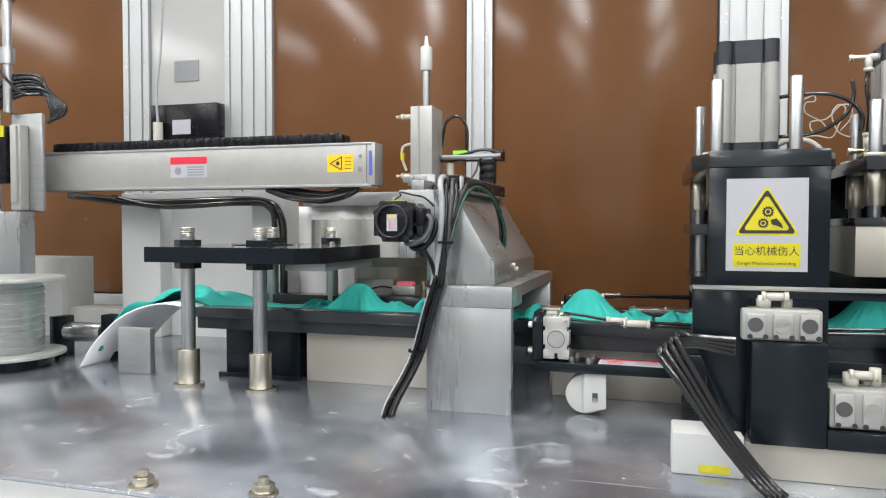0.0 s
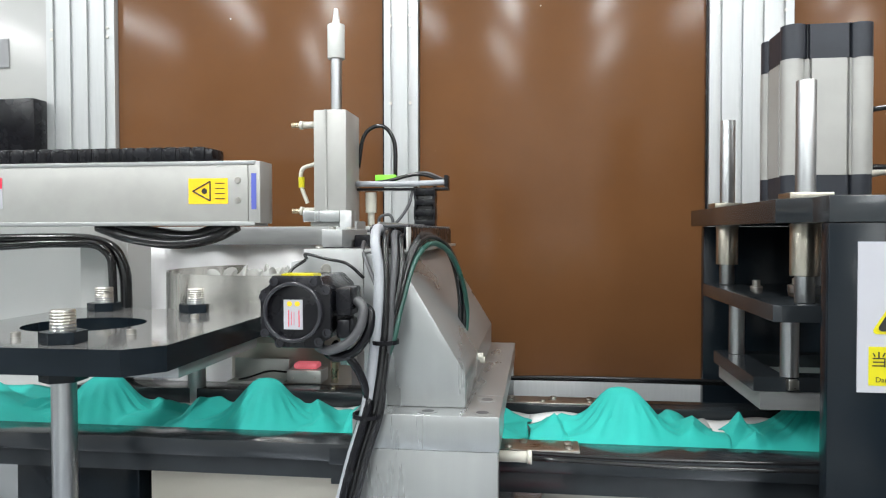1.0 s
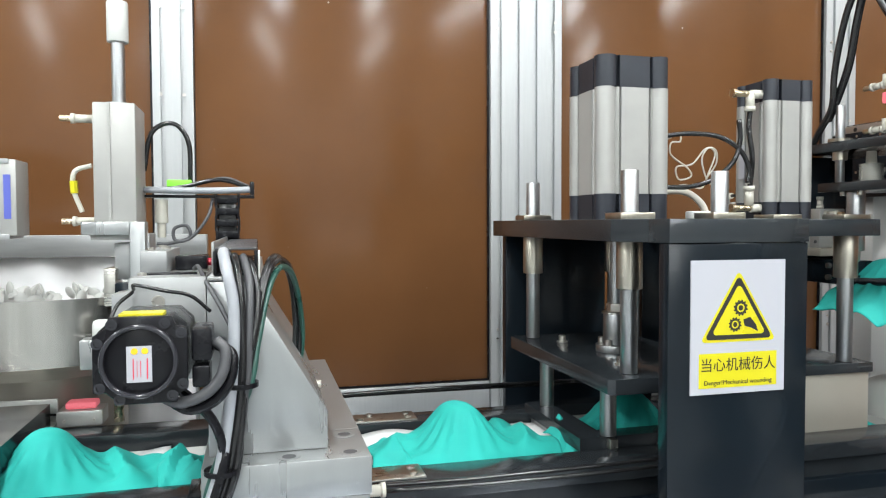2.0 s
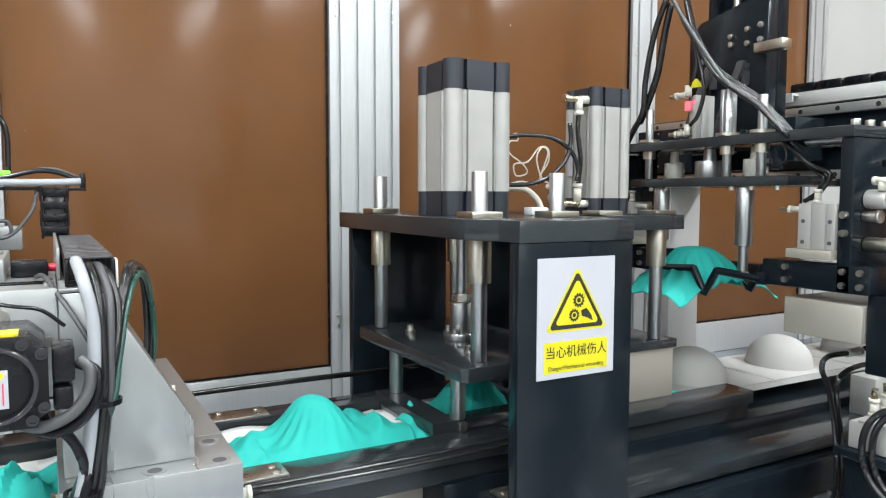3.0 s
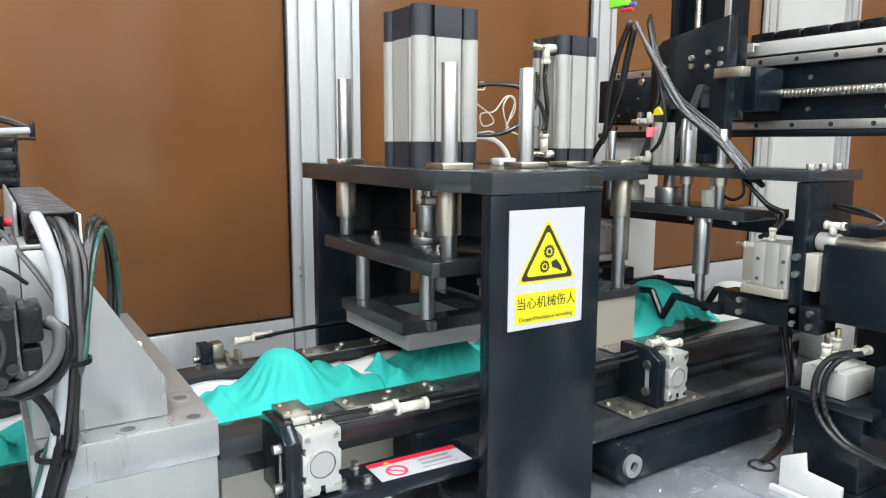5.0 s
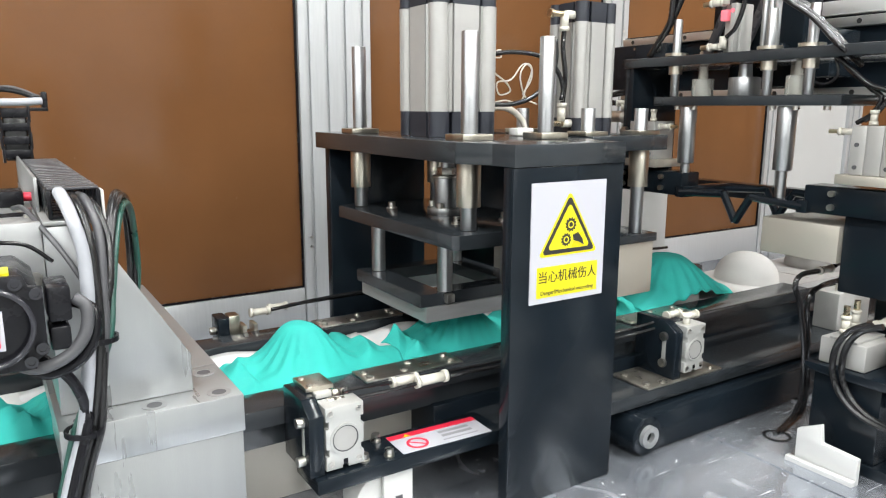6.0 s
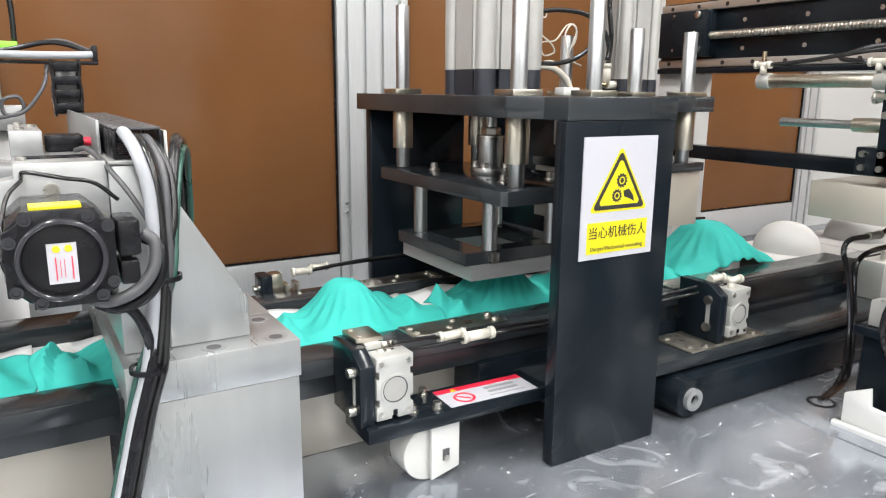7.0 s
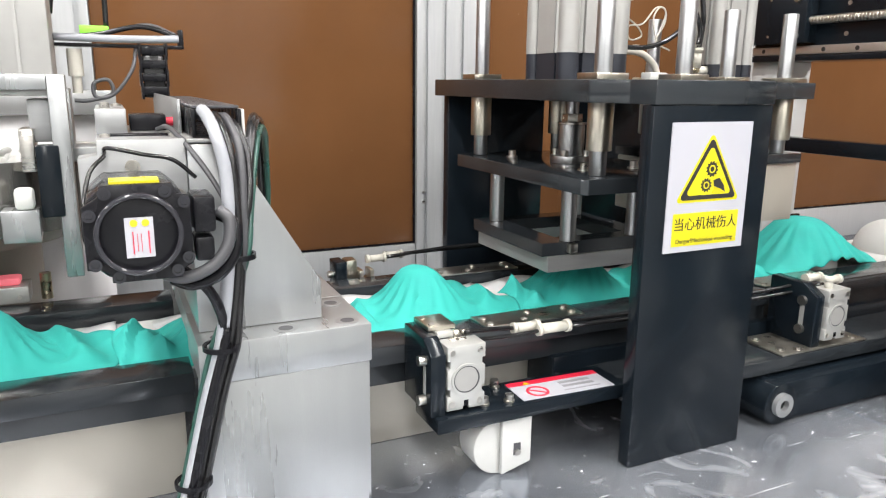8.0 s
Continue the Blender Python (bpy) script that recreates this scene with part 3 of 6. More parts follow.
def lower_shelf():
    global SHELF
    t = SHELF = thing("shelf_bracket", (0.45, 1.72, 0), "black shelf plate with a red and white warning label", "bracket")
    bm = B(); bx(bm, 0.325, 0.62, 1.70, 1.775, 0.088, 0.108, 0.002)
    part("plate", bm, BLACK, t)
    m = pose(0.527, 1.733, 0.1085, 0, 0, -2)
    bm = B(); bmesh.ops.create_cube(bm, size=1, matrix=m @ Matrix.Diagonal((0.145, 0.056, 0.0008, 1))); lab = part("label", bm, SIGNW, t, "white label with a red band")
    bm = B(); bmesh.ops.create_cube(bm, size=1, matrix=m @ Matrix.Translation((0, 0.022, 0.0006)) @ Matrix.Diagonal((0.145, 0.012, 0.0006, 1))); part("red_band", bm, RED, lab)
    bm = B(); ring(bm, m @ Vector((-0.04, -0.008, 0.0004)), 0.016, 0.0125, 0.0006, "z", 24)
    bmesh.ops.create_cube(bm, size=1, matrix=m @ Matrix.Translation((-0.04, -0.008, 0.0006)) @ Matrix.Rotation(-0.7, 4, "Z") @ Matrix.Diagonal((0.028, 0.003, 0.0006, 1))); part("red_mark", bm, RED, lab)
    bm = B()
    for y, w in ((0.006, 0.05), (-0.006, 0.05), (-0.018, 0.058)):
        bmesh.ops.create_cube(bm, size=1, matrix=m @ Matrix.Translation((0.026, y, 0.0006)) @ Matrix.Diagonal((w, 0.006 if y > -0.01 else 0.002, 0.0006, 1)))
    part("print", bm, GREYINK, lab)
    bm = B(); pr(bm, [(0.478, 1.7505), (0.488, 1.7505), (0.483, 1.7585)], 0.1096, 0.1102); part("amber_mark", bm, AMBER, lab)
    for x, y in ((0.405, 1.765), (0.44, 1.765), (0.40, 1.72), (0.435, 1.715)):
        bm = B(); cy(bm, (x, y, 0.108), 0.0075, 0.003, "z", 16); cy(bm, (x, y, 0.111), 0.006, 0.008, "z", 12); part("bolt", bm, STEEL, t)
    global WHEEL
    w = WHEEL = thing("support_wheel", (0.44, 1.72, 0), "white nylon support wheel in a bracket under the shelf", "wheel")
    bm = B(); cy(bm, (0.428, 1.722, 0.0415), 0.041, 0.045, "y", 40, bev=0.003); part("wheel", bm, WHITEPL, w)
    bm = B(); pr(bm, [(0.425, 0.088), (0.470, 0.088), (0.470, 0.016), (0.425, 0.004)], 1.712, 1.719, "xz", 0.001); br = part("bracket", bm, WHITEPL, w)
    bm = B(); pr(bm, [(0.4425, 0.03), (0.4535, 0.03), (0.4535, 0.047), (0.4425, 0.047)], 1.7114, 1.7118, "xz"); part("slot", bm, DARKGREY, br)
    bm = B(); cy(bm, (0.448, 1.7085, 0.0335), 0.0048, 0.003, "y", 6); part("axle", bm, STEEL, w)


# ---- masks ----
def mask_mesh(seed, wide=False):
    rnd = random.Random(seed)
    ph = [rnd.uniform(0, 6.28) for _ in range(6)]
    folds = [(rnd.uniform(-0.5, 0.5) + (math.pi if k % 2 else 0), rnd.uniform(0.082, 0.125), rnd.uniform(0.014, 0.024), rnd.uniform(0.03, 0.05)) for k in range(4)]
    folds += [(rnd.uniform(1.9, 2.6), rnd.uniform(0.05, 0.08), 0.014, 0.035), (rnd.uniform(0.6, 1.2), rnd.uniform(0.06, 0.09), 0.014, 0.035)]
    bm, wh = B(), B()
    nx, ny, L = 73, 37, 0.1495

    def h(u, v):
        r = math.hypot(u / 0.079, v / 0.089) if wide else math.hypot(u / 0.050, v / 0.062)
        dome = 0.080 / (1 + r ** 3.6) if wide else 0.074 / (1 + r ** 3.2)
        a = math.atan2(v, u)
        pleat = 0.0034 * math.sin(a * 19 + ph[0]) * math.exp(-((r - 1.1) / 0.4) ** 2) * (1 if v < 0.01 else 0.3)
        hem = 1.0 if wide else min(1.0, max(0.0, (v + 0.098) / 0.045)) ** 1.5
        far = 1 - math.exp(-(r / 1.7) ** 6)
        wing = far * (0.006 * abs(math.sin(u * 33 + v * 24 + ph[1])) + 0.006 * abs(math.sin(u * 47 - v * 38 + ph[2])) - 0.005)
        for k, (a0, off, top, wide_) in enumerate(folds):
            d = u * math.cos(a0) + v * math.sin(a0) - off
            along = v * math.cos(a0) - u * math.sin(a0)
            # a crease: steep on one side, sloping on the other
            wing += far * top * max(0, 1 - (d / wide_ if d > 0 else -d / (wide_ * 0.35))) * max(0, 1 - abs(along - 0.01 * k) / 0.13)
        edge = 0.016 * max(0, abs(u) / L - 0.72) / 0.28 * math.sin(v * 34 + ph[3])
        droop = 0.022 * (max(0, abs(u) - 0.085) / 0.065) ** 1.3 + 0.02 * (max(0, -v - 0.06) / 0.04) ** 1.3 if wide else 0.0
        return 0.002 - droop + hem * (dome + pleat + max(-0.001, 0.95 * wing + edge * far * 0.4))
    g = []
    for i in range(nx):
        u = -L + 2 * L * i / (nx - 1)
        row = []
        for j in range(ny):
            v = -0.098 + (0.150 - (0.0 if wide else 0.04 * max(0.0, -u / L) ** 1.3)) * j / (ny - 1) + 0.005 * math.sin(u * 60 + ph[4]) * (j / (ny - 1)) ** 2
            row.append(bm.verts.new((u + 0.004 * math.sin(v * 50 + ph[5]), v, h(u, v))))
        g.append(row)
    for i in range(nx - 1):
        for j in range(ny - 1):
            bm.faces.new((g[i][j], g[i + 1][j], g[i + 1][j + 1], g[i][j + 1]))
    g = []
    for i in range(25):
        u = -L + 2 * L * i / 24
        g.append([wh.verts.new((u, -0.104 + 0.214 * j / 8, 0.0006 + (0.004 * (1 + math.sin(u * 45 + ph[2])) if j > 6 else 0))) for j in range(9)])
    for i in range(24):
        for j in range(8):
            wh.faces.new((g[i][j], g[i + 1][j], g[i + 1][j + 1], g[i][j + 1]))
    return bm, wh


MASKS = []


def blank(name, x, label, seed):
    t = thing(name, (x, YC, 0.160), label, "mask blank", "mask blanks")
    bm, wh = mask_mesh(seed, name == "held_mask")
    for b in (bm, wh):
        bmesh.ops.translate(b, verts=b.verts, vec=BASE[t])
    layers = [("cover", bm, GREEN), ("lining", wh, LINING)]
    if name == "held_mask":
        layers.pop()[1].free()
    for n, b, m in layers:
        ob = part(n, b, m, t, "" if n == "cover" else "white non-woven lining")
        ob.modifiers.new("thick", "SOLIDIFY").thickness = 0.0012
    return t


def white_cup(x):
    t = thing("cup_blank", (x, YC, 0.160), "bare white moulded mask cup on the conveyor", "mask cup", "mask cups")
    bm = B()
    g = []
    for i in range(17):
        a = math.pi / 2 * i / 16
        g.append([bm.verts.new((x + 0.068 * math.cos(a) * math.cos(b), YC + 0.078 * math.cos(a) * math.sin(b), 0.16 + 0.071 * math.sin(a) ** 0.9)) for b in (2 * math.pi * k / 40 for k in range(40))])
    for p, q in zip(g, g[1:]):
        for k in range(40):
            bm.faces.new((p[k], p[(k + 1) % 40], q[(k + 1) % 40], q[k]))
    bmesh.ops.remove_doubles(bm, verts=bm.verts, dist=0.0004)
    part("cup", bm, WHITEFAB, t)
    bm = B(); bx(bm, x - 0.146, x + 0.146, YC - 0.10, YC + 0.11, 0.1585, 0.1605); part("web", bm, WHITEFAB, t)
    return t


HELD = []


def masks():
    for k in range(-3, 3):
        MASKS.append(blank("mask_blank", 0.412 + 0.297 * k, "green non-woven mask blank with a domed cup on the conveyor", k + 11))
    for k in range(4):
        MASKS.append(white_cup(1.275 + 0.297 * k))
    HELD.append(blank("held_mask", 1.275, "green mask blank held by the gripper, then laid on a cup", 31))


# ---- the press with the warning sign ----
PX, PY = 0.69, 1.97


def sign(parent):
    y = 1.6612
    x0, x1, z0, z1 = 0.628, 0.766, 0.304, 0.474
    cx, w, hgt = (x0 + x1) / 2, x1 - x0, z1 - z0
    bm = B(); bx(bm, x0, x1, y - 0.0008, y + 0.0008, z0, z1); s = part("warning_sign", bm, SIGNW, parent, "white and yellow mechanical hazard sign")
    ty, tz = z1 - 0.013, z0 + 0.066

    def tri(k, m, n, dy):
        c = Vector((cx, tz + (ty - tz) * 0.36))
        base = [Vector((cx, ty)), Vector((cx + 0.0555, tz)), Vector((cx - 0.0555, tz))]
        pts = []
        for p in base:
            q = c + (p - c) * k
            pts.append(q)
        out = []
        for i in range(3):
            a, b, d = pts[i - 1], pts[i], pts[(i + 1) % 3]
            out += [b + (a - b).normalized() * 0.006, b, b + (d - b).normalized() * 0.006]
            out[-2] = b + ((a - b).normalized() + (d - b).normalized()) * 0.0022
        bm = B(); pr(bm, [(p.x, p.y) for p in out], y - dy - 0.0003, y - dy, "xz"); return part(n, bm, m, s)
    tri(1.0, YELLOW, "yellow_border", 0.0008)
    tri(0.90, INK, "black_triangle", 0.0012)
    tri(0.72, YELLOW, "yellow_field", 0.0016)
    for gx, gz, r in ((cx - 0.006, tz + 0.022, 0.0095), (cx + 0.002, tz + 0.043, 0.0105)):
        bm = B()
        pts = []
        for i in range(48):
            rr = r * (1.0 if (i // 2) % 2 else 0.82)
            pts.append((gx + rr * math.cos(i * math.pi / 24), gz + rr * math.sin(i * math.pi / 24)))
        pr(bm, pts, y - 0.0023, y - 0.002, "xz"); part("gear_mark", bm, INK, s)
        bm = B(); ring(bm, (gx, y - 0.0026, gz), r * 0.52, r * 0.34, 0.0003, "y", 20); part("gear_ring", bm, YELLOW, s)
    bm = B(); pr(bm, [(cx + 0.006, tz + 0.028), (cx + 0.016, tz + 0.031), (cx + 0.025, tz + 0.021), (cx + 0.028, tz + 0.012), (cx + 0.018, tz + 0.017), (cx + 0.008, tz + 0.02)], y - 0.0023, y - 0.002, "xz"); part("pinch_mark", bm, INK, s)
    bm = B(); bx(bm, cx - 0.057, cx + 0.057, y - 0.0012, y - 0.0008, z0 + 0.008, z0 + 0.052); part("yellow_bar", bm, YELLOW, s)
    face = Matrix.Translation((cx, y - 0.0014, 0)) @ Matrix.Rotation(radians(90), 4, "X")
    written("lettering", "当心机械伤人", 0.0185, face @ Matrix.Translation((0, z0 + 0.036, 0)), INK, s, "black Chinese characters")
    written("lettering", "Danger!Mechanical wounding", 0.0084, face @ Matrix.Translation((0, z0 + 0.0145, 0)), INK, s, "black English caption")


def square_cylinder(t, cx, cyy, z0, z1, w, cap, capb):
    """A profile air cylinder: four round tie-rod lobes with fluted faces set back between them."""
    h = w / 2
    r = w * 0.135

    def section(r, back, slots):
        """One closed outline: a lobe at each corner and, between two lobes, a face set back with slots."""
        pts = []
        q = h - r
        for k in range(4):
            a = math.pi / 2 * k
            def put(u, v):
                pts.append((cx + u * math.cos(a) - v * math.sin(a), cyy + u * math.sin(a) + v * math.cos(a)))
            for i in range(9):
                b = -1.1 + (math.pi / 2 + 2.2) * i / 8
                put(q + r * math.cos(b), q + r * math.sin(b))
            # the face that follows, seen with +v outwards
            for x in slots:
                put(x + 0.0022, h - back); put(x + 0.0016, h - back - 0.005); put(x - 0.0016, h - back - 0.005); put(x - 0.0022, h - back)
        return pts
    flat = [x * w for x in (0.205, -0.205)]
    bm = B(); pr(bm, section(r * 0.94, r * 0.28, flat), z0 + capb, z1 - cap)
    part("barrel", bm, WHITECYL, t, "pale fluted aluminium barrel")
    for a, b in ((z0, z0 + capb), (z1 - cap, z1)):
        bm = B(); pr(bm, section(r * 1.04, r * 0.34, [x * w for x in (0.225, -0.225)]), a, b)
        part("end_cap", bm, NAVY, t, "dark cast end cap")


def press():
    t = thing("punch_press", (PX, PY, 0), "black plate press with a pale air cylinder and a hazard sign", "press")
    bm = B(); bx(bm, 0.597, 0.802, 1.662, 1.684, 0.0, 0.4955, 0.0015); post = part("front_post", bm, BLACK, t)
    sign(post)
    bm = B(); bx(bm, 0.590, 0.81, 2.245, 2.267, 0.0, 0.4955, 0.0015); part("rear_post", bm, BLACK, t)
    pts = [(0.597, 1.66), (0.802, 1.66), (0.802, 1.71), (0.83, 1.76), (0.83, 2.267), (0.570, 2.267), (0.570, 1.76), (0.597, 1.71)]
    bm = B(); pr(bm, pts, 0.496, 0.5265, "xy", 0.0012); part("top_plate", bm, BLACKTOP, t)
    square_cylinder(t, PX, PY, 0.527, 0.787, 0.127, 0.05, 0.041)
    for x, y in ((0.62, 1.80), (0.767, 1.80), (0.607, 2.14), (0.775, 2.14)):
        bm = B(); bx(bm, x - 0.027, x + 0.027, y - 0.024, y + 0.024, 0.5268, 0.536, 0.001); cy(bm, (x, y, 0.427), 0.0185, 0.0688, "z", 28, bev=0.001); part("bushing", bm, NICKEL, t, "nickel guide bushing with square flange")
    bm = B(); bx(bm, 0.70, 0.716, 1.672, 1.69, 0.47, 0.496); part("clip", bm, STEEL, t)
    bm = B(); bx(bm, 0.79, 0.826, 1.90, 1.925, 0.527, 0.54, 0.002); part("sensor_block", bm, WHITEPL, t)
    # moving tool
    m = thing("press_tool", (PX, PY, 0.25), "black moving press tool on chrome guide columns", "press tool")
    for x, y in ((0.62, 1.80), (0.767, 1.80), (0.607, 2.14), (0.775, 2.14)):
        bm = B(); cy(bm, (x, y, 0.3915), 0.0125, 0.2915, "z", 28, bev=0.0012); part("guide_column", bm, CHROME, m)
    bm = B(); pr(bm, [(0.572, 1.772), (0.58, 1.764), (0.80, 1.764), (0.808, 1.772), (0.808, 2.165), (0.80, 2.173), (0.58, 2.173), (0.572, 2.165)], 0.369, 0.391, "xy", 0.0012); part("tool_plate", bm, BLACKTOP, m)
    bm = B(); cy(bm, (PX, PY, 0.391), 0.034, 0.012, "z", 32, bev=0.001); cy(bm, (PX, PY, 0.403), 0.022, 0.052, "z", 32, bev=0.002); part("coupling", bm, CHROME, m)
    bm = B(); cy(bm, (PX, PY, 0.455), 0.024, 0.003, "z", 28); cy(bm, (PX, PY, 0.458), 0.017, 0.014, "z", 6, bev=0.001); part("lock_nut", bm, STEEL, m)
    bm = B(); cy(bm, (PX, PY, 0.472), 0.0105, 0.11, "z", 20); part("piston_rod", bm, CHROME, m)
    for k in range(4):
        a = 0.6 + k * math.pi / 2
        screw(m, PX + 0.028 * math.cos(a), PY + 0.028 * math.sin(a), 0.403, 0.0055, 0.009)
    for x, y in ((0.64, 1.86), (0.735, 1.86), (0.64, 2.08), (0.735, 2.08)):
        bm = B(); cy(bm, (x, y, 0.391), 0.01, 0.002, "z", 16); cy(bm, (x, y, 0.393), 0.0065, 0.01, "z", 12); part("bolt", bm, STEEL, m)
    for x, y in ((0.627, 1.876), (0.755, 1.876), (0.606, 2.07), (0.775, 2.07)):
        bm = B(); cy(bm, (x, y, 0.2795), 0.0125, 0.0895, "z", 24); part("spacer_rod", bm, CHROME, m)
    bm = B()
    for a in ((0.576, 0.622, 1.868, 2.10), (0.758, 0.804, 1.868, 2.10), (0.622, 0.758, 1.868, 1.905), (0.622, 0.758, 2.065, 2.10)):
        bx(bm, *a, 0.2585, 0.279)
    part("die_frame", bm, BLACKTOP, m)
    bm = B()
    for a in ((0.584, 0.616, 1.863, 2.096), (0.764, 0.796, 1.863, 2.096), (0.616, 0.764, 1.863, 1.895), (0.616, 0.764, 2.066, 2.096)):
        bx(bm, *a, 0.2335, 0.258)
    part("die_blade", bm, ALU, m, "bright aluminium die blade")
    bm = B(); bx(bm, 0.62, 0.634, 1.856, 1.8675, 0.262, 0.277, 0.001); part("stop_block", bm, STEEL, m)
    # coiled tubes behind the cylinder
    c = thing("air_hoses", (0.85, 2.0, 0.518), "coiled cream and black air hoses behind the cylinder", "hoses")
    bm = B(); tb(bm, [(0.816, 2.02, 0.671), (0.839, 2.02, 0.68), (0.841, 2.02, 0.667), (0.823, 2.02, 0.664), (0.823, 2.02, 0.642), (0.855, 2.02, 0.621), (0.864, 2.02, 0.605), (0.839, 2.02, 0.599), (0.834, 2.02, 0.621), (0.866, 2.02, 0.627), (0.893, 2.02, 0.655), (0.914, 2.02, 0.653), (0.915, 2.02, 0.628), (0.894, 2.02, 0.6)], 0.0015)
    tb(bm, [(0.803, 2.0, 0.582), (0.839, 2.0, 0.588), (0.872, 2.0, 0.583), (0.886, 2.0, 0.61), (0.899, 2.0, 0.644), (0.885, 2.0, 0.654), (0.872, 2.0, 0.632), (0.886, 2.0, 0.594), (0.914, 2.0, 0.581)], 0.0015)
    tb(bm, [(0.752, 1.97, 0.563), (0.78, 1.965, 0.575), (0.815, 1.96, 0.573), (0.84, 1.955, 0.555), (0.85, 1.95, 0.53)], 0.0058, 10)
    part("cream_hose", bm, WHITECABLE, c)
    bm = B(); tb(bm, [(0.755, 1.93, 0.664), (0.8, 1.93, 0.669), (0.858, 1.93, 0.665), (0.899, 1.93, 0.643), (0.916, 1.93, 0.612), (0.913, 1.93, 0.588)], 0.0042); tb(bm, [(0.755, 1.93, 0.58), (0.801, 1.93, 0.581), (0.846, 1.93, 0.594), (0.885, 1.93, 0.624), (0.898, 1.93, 0.661), (0.895, 1.93, 0.695)], 0.0042); part("black_hose", bm, CABLE, c)


def second_press():
    t = thing("second_press", (0.99, YC, 0), "smaller black press with a pale air cylinder", "press")
    pts = [(0.90, 1.83), (1.09, 1.83), (1.09, 2.25), (0.90, 2.25)]
    bm = B(); pr(bm, pts, 0.499, 0.526, "xy", 0.0012); part("top_plate", bm, BLACKTOP, t)
    bm = B(); bx(bm, 0.90, 1.09, 2.252, 2.272, 0.0, 0.526, 0.0015); part("rear_post", bm, BLACK, t)
    square_cylinder(t, 0.996, YC, 0.5265, 0.766, 0.094, 0.036, 0.03)
    bm = B(); bx(bm, 0.9476, 0.9486, 1.985, 2.0, 0.60, 0.66); part("label", bm, SIGNW, t, "small white type label")
    for z in (0.742, 0.546):
        bm = B(); cy(bm, (0.93, 1.945, z), 0.0075, 0.022, "x", 14); cy(bm, (0.928, 1.945, z - (0.026 if z > 0.6 else -0.004)), 0.0075, 0.03, "z", 14); cy(bm, (0.928, 1.945, z - (0.03 if z > 0.6 else -0.03)), 0.0092, 0.008, "z", 14); part("fittings", bm, FITTING, t, "cream elbow air fitting")
        bm = B(); cy(bm, (0.896, 1.945, z), 0.0055, 0.034, "x", 12); cy(bm, (0.892, 1.945, z), 0.0075, 0.008, "x", 12); part("adjuster", bm, BRASS, t)
    bm = B(); tb(bm, [(0.928, 1.945, 0.714), (0.925, 1.943, 0.68), (0.93, 1.94, 0.63), (0.929, 1.944, 0.584)], 0.0045); part("hose", bm, CABLE, t, "short black air hose")
    rods = ((0.925, 1.87), (1.06, 1.87), (0.937, 2.07), (1.06, 2.07))
    for x, y in rods:
        bm = B(); bx(bm, x - 0.027, x + 0.027, y - 0.024, y + 0.024, 0.5263, 0.534, 0.001); cy(bm, (x, y, 0.428), 0.0185, 0.0705, "z", 28, bev=0.001); part("bushing", bm, NICKEL, t)
    k = thing("heating_tool", (0.99, YC, 0.25), "bare metal press block on chrome guide columns", "press tool")
    for x, y in rods:
        bm = B(); cy(bm, (x, y, 0.4045), 0.0125, 0.236, "z", 28, bev=0.0012); part("guide_column", bm, CHROME, k)
    bm = B(); bx(bm, 0.885, 1.10, 1.85, 2.10, 0.388, 0.404, 0.001); part("tool_plate", bm, BLACKTOP, k)
    bm = B(); cy(bm, (0.996, YC, 0.4045), 0.011, 0.0925, "z", 20); part("piston_rod", bm, CHROME, k)
    bm = B(); bx(bm, 0.888, 1.097, 1.855, 2.095, 0.285, 0.3875, 0.002); part("press_block", bm, BEIGE, k, "bare metal press block")


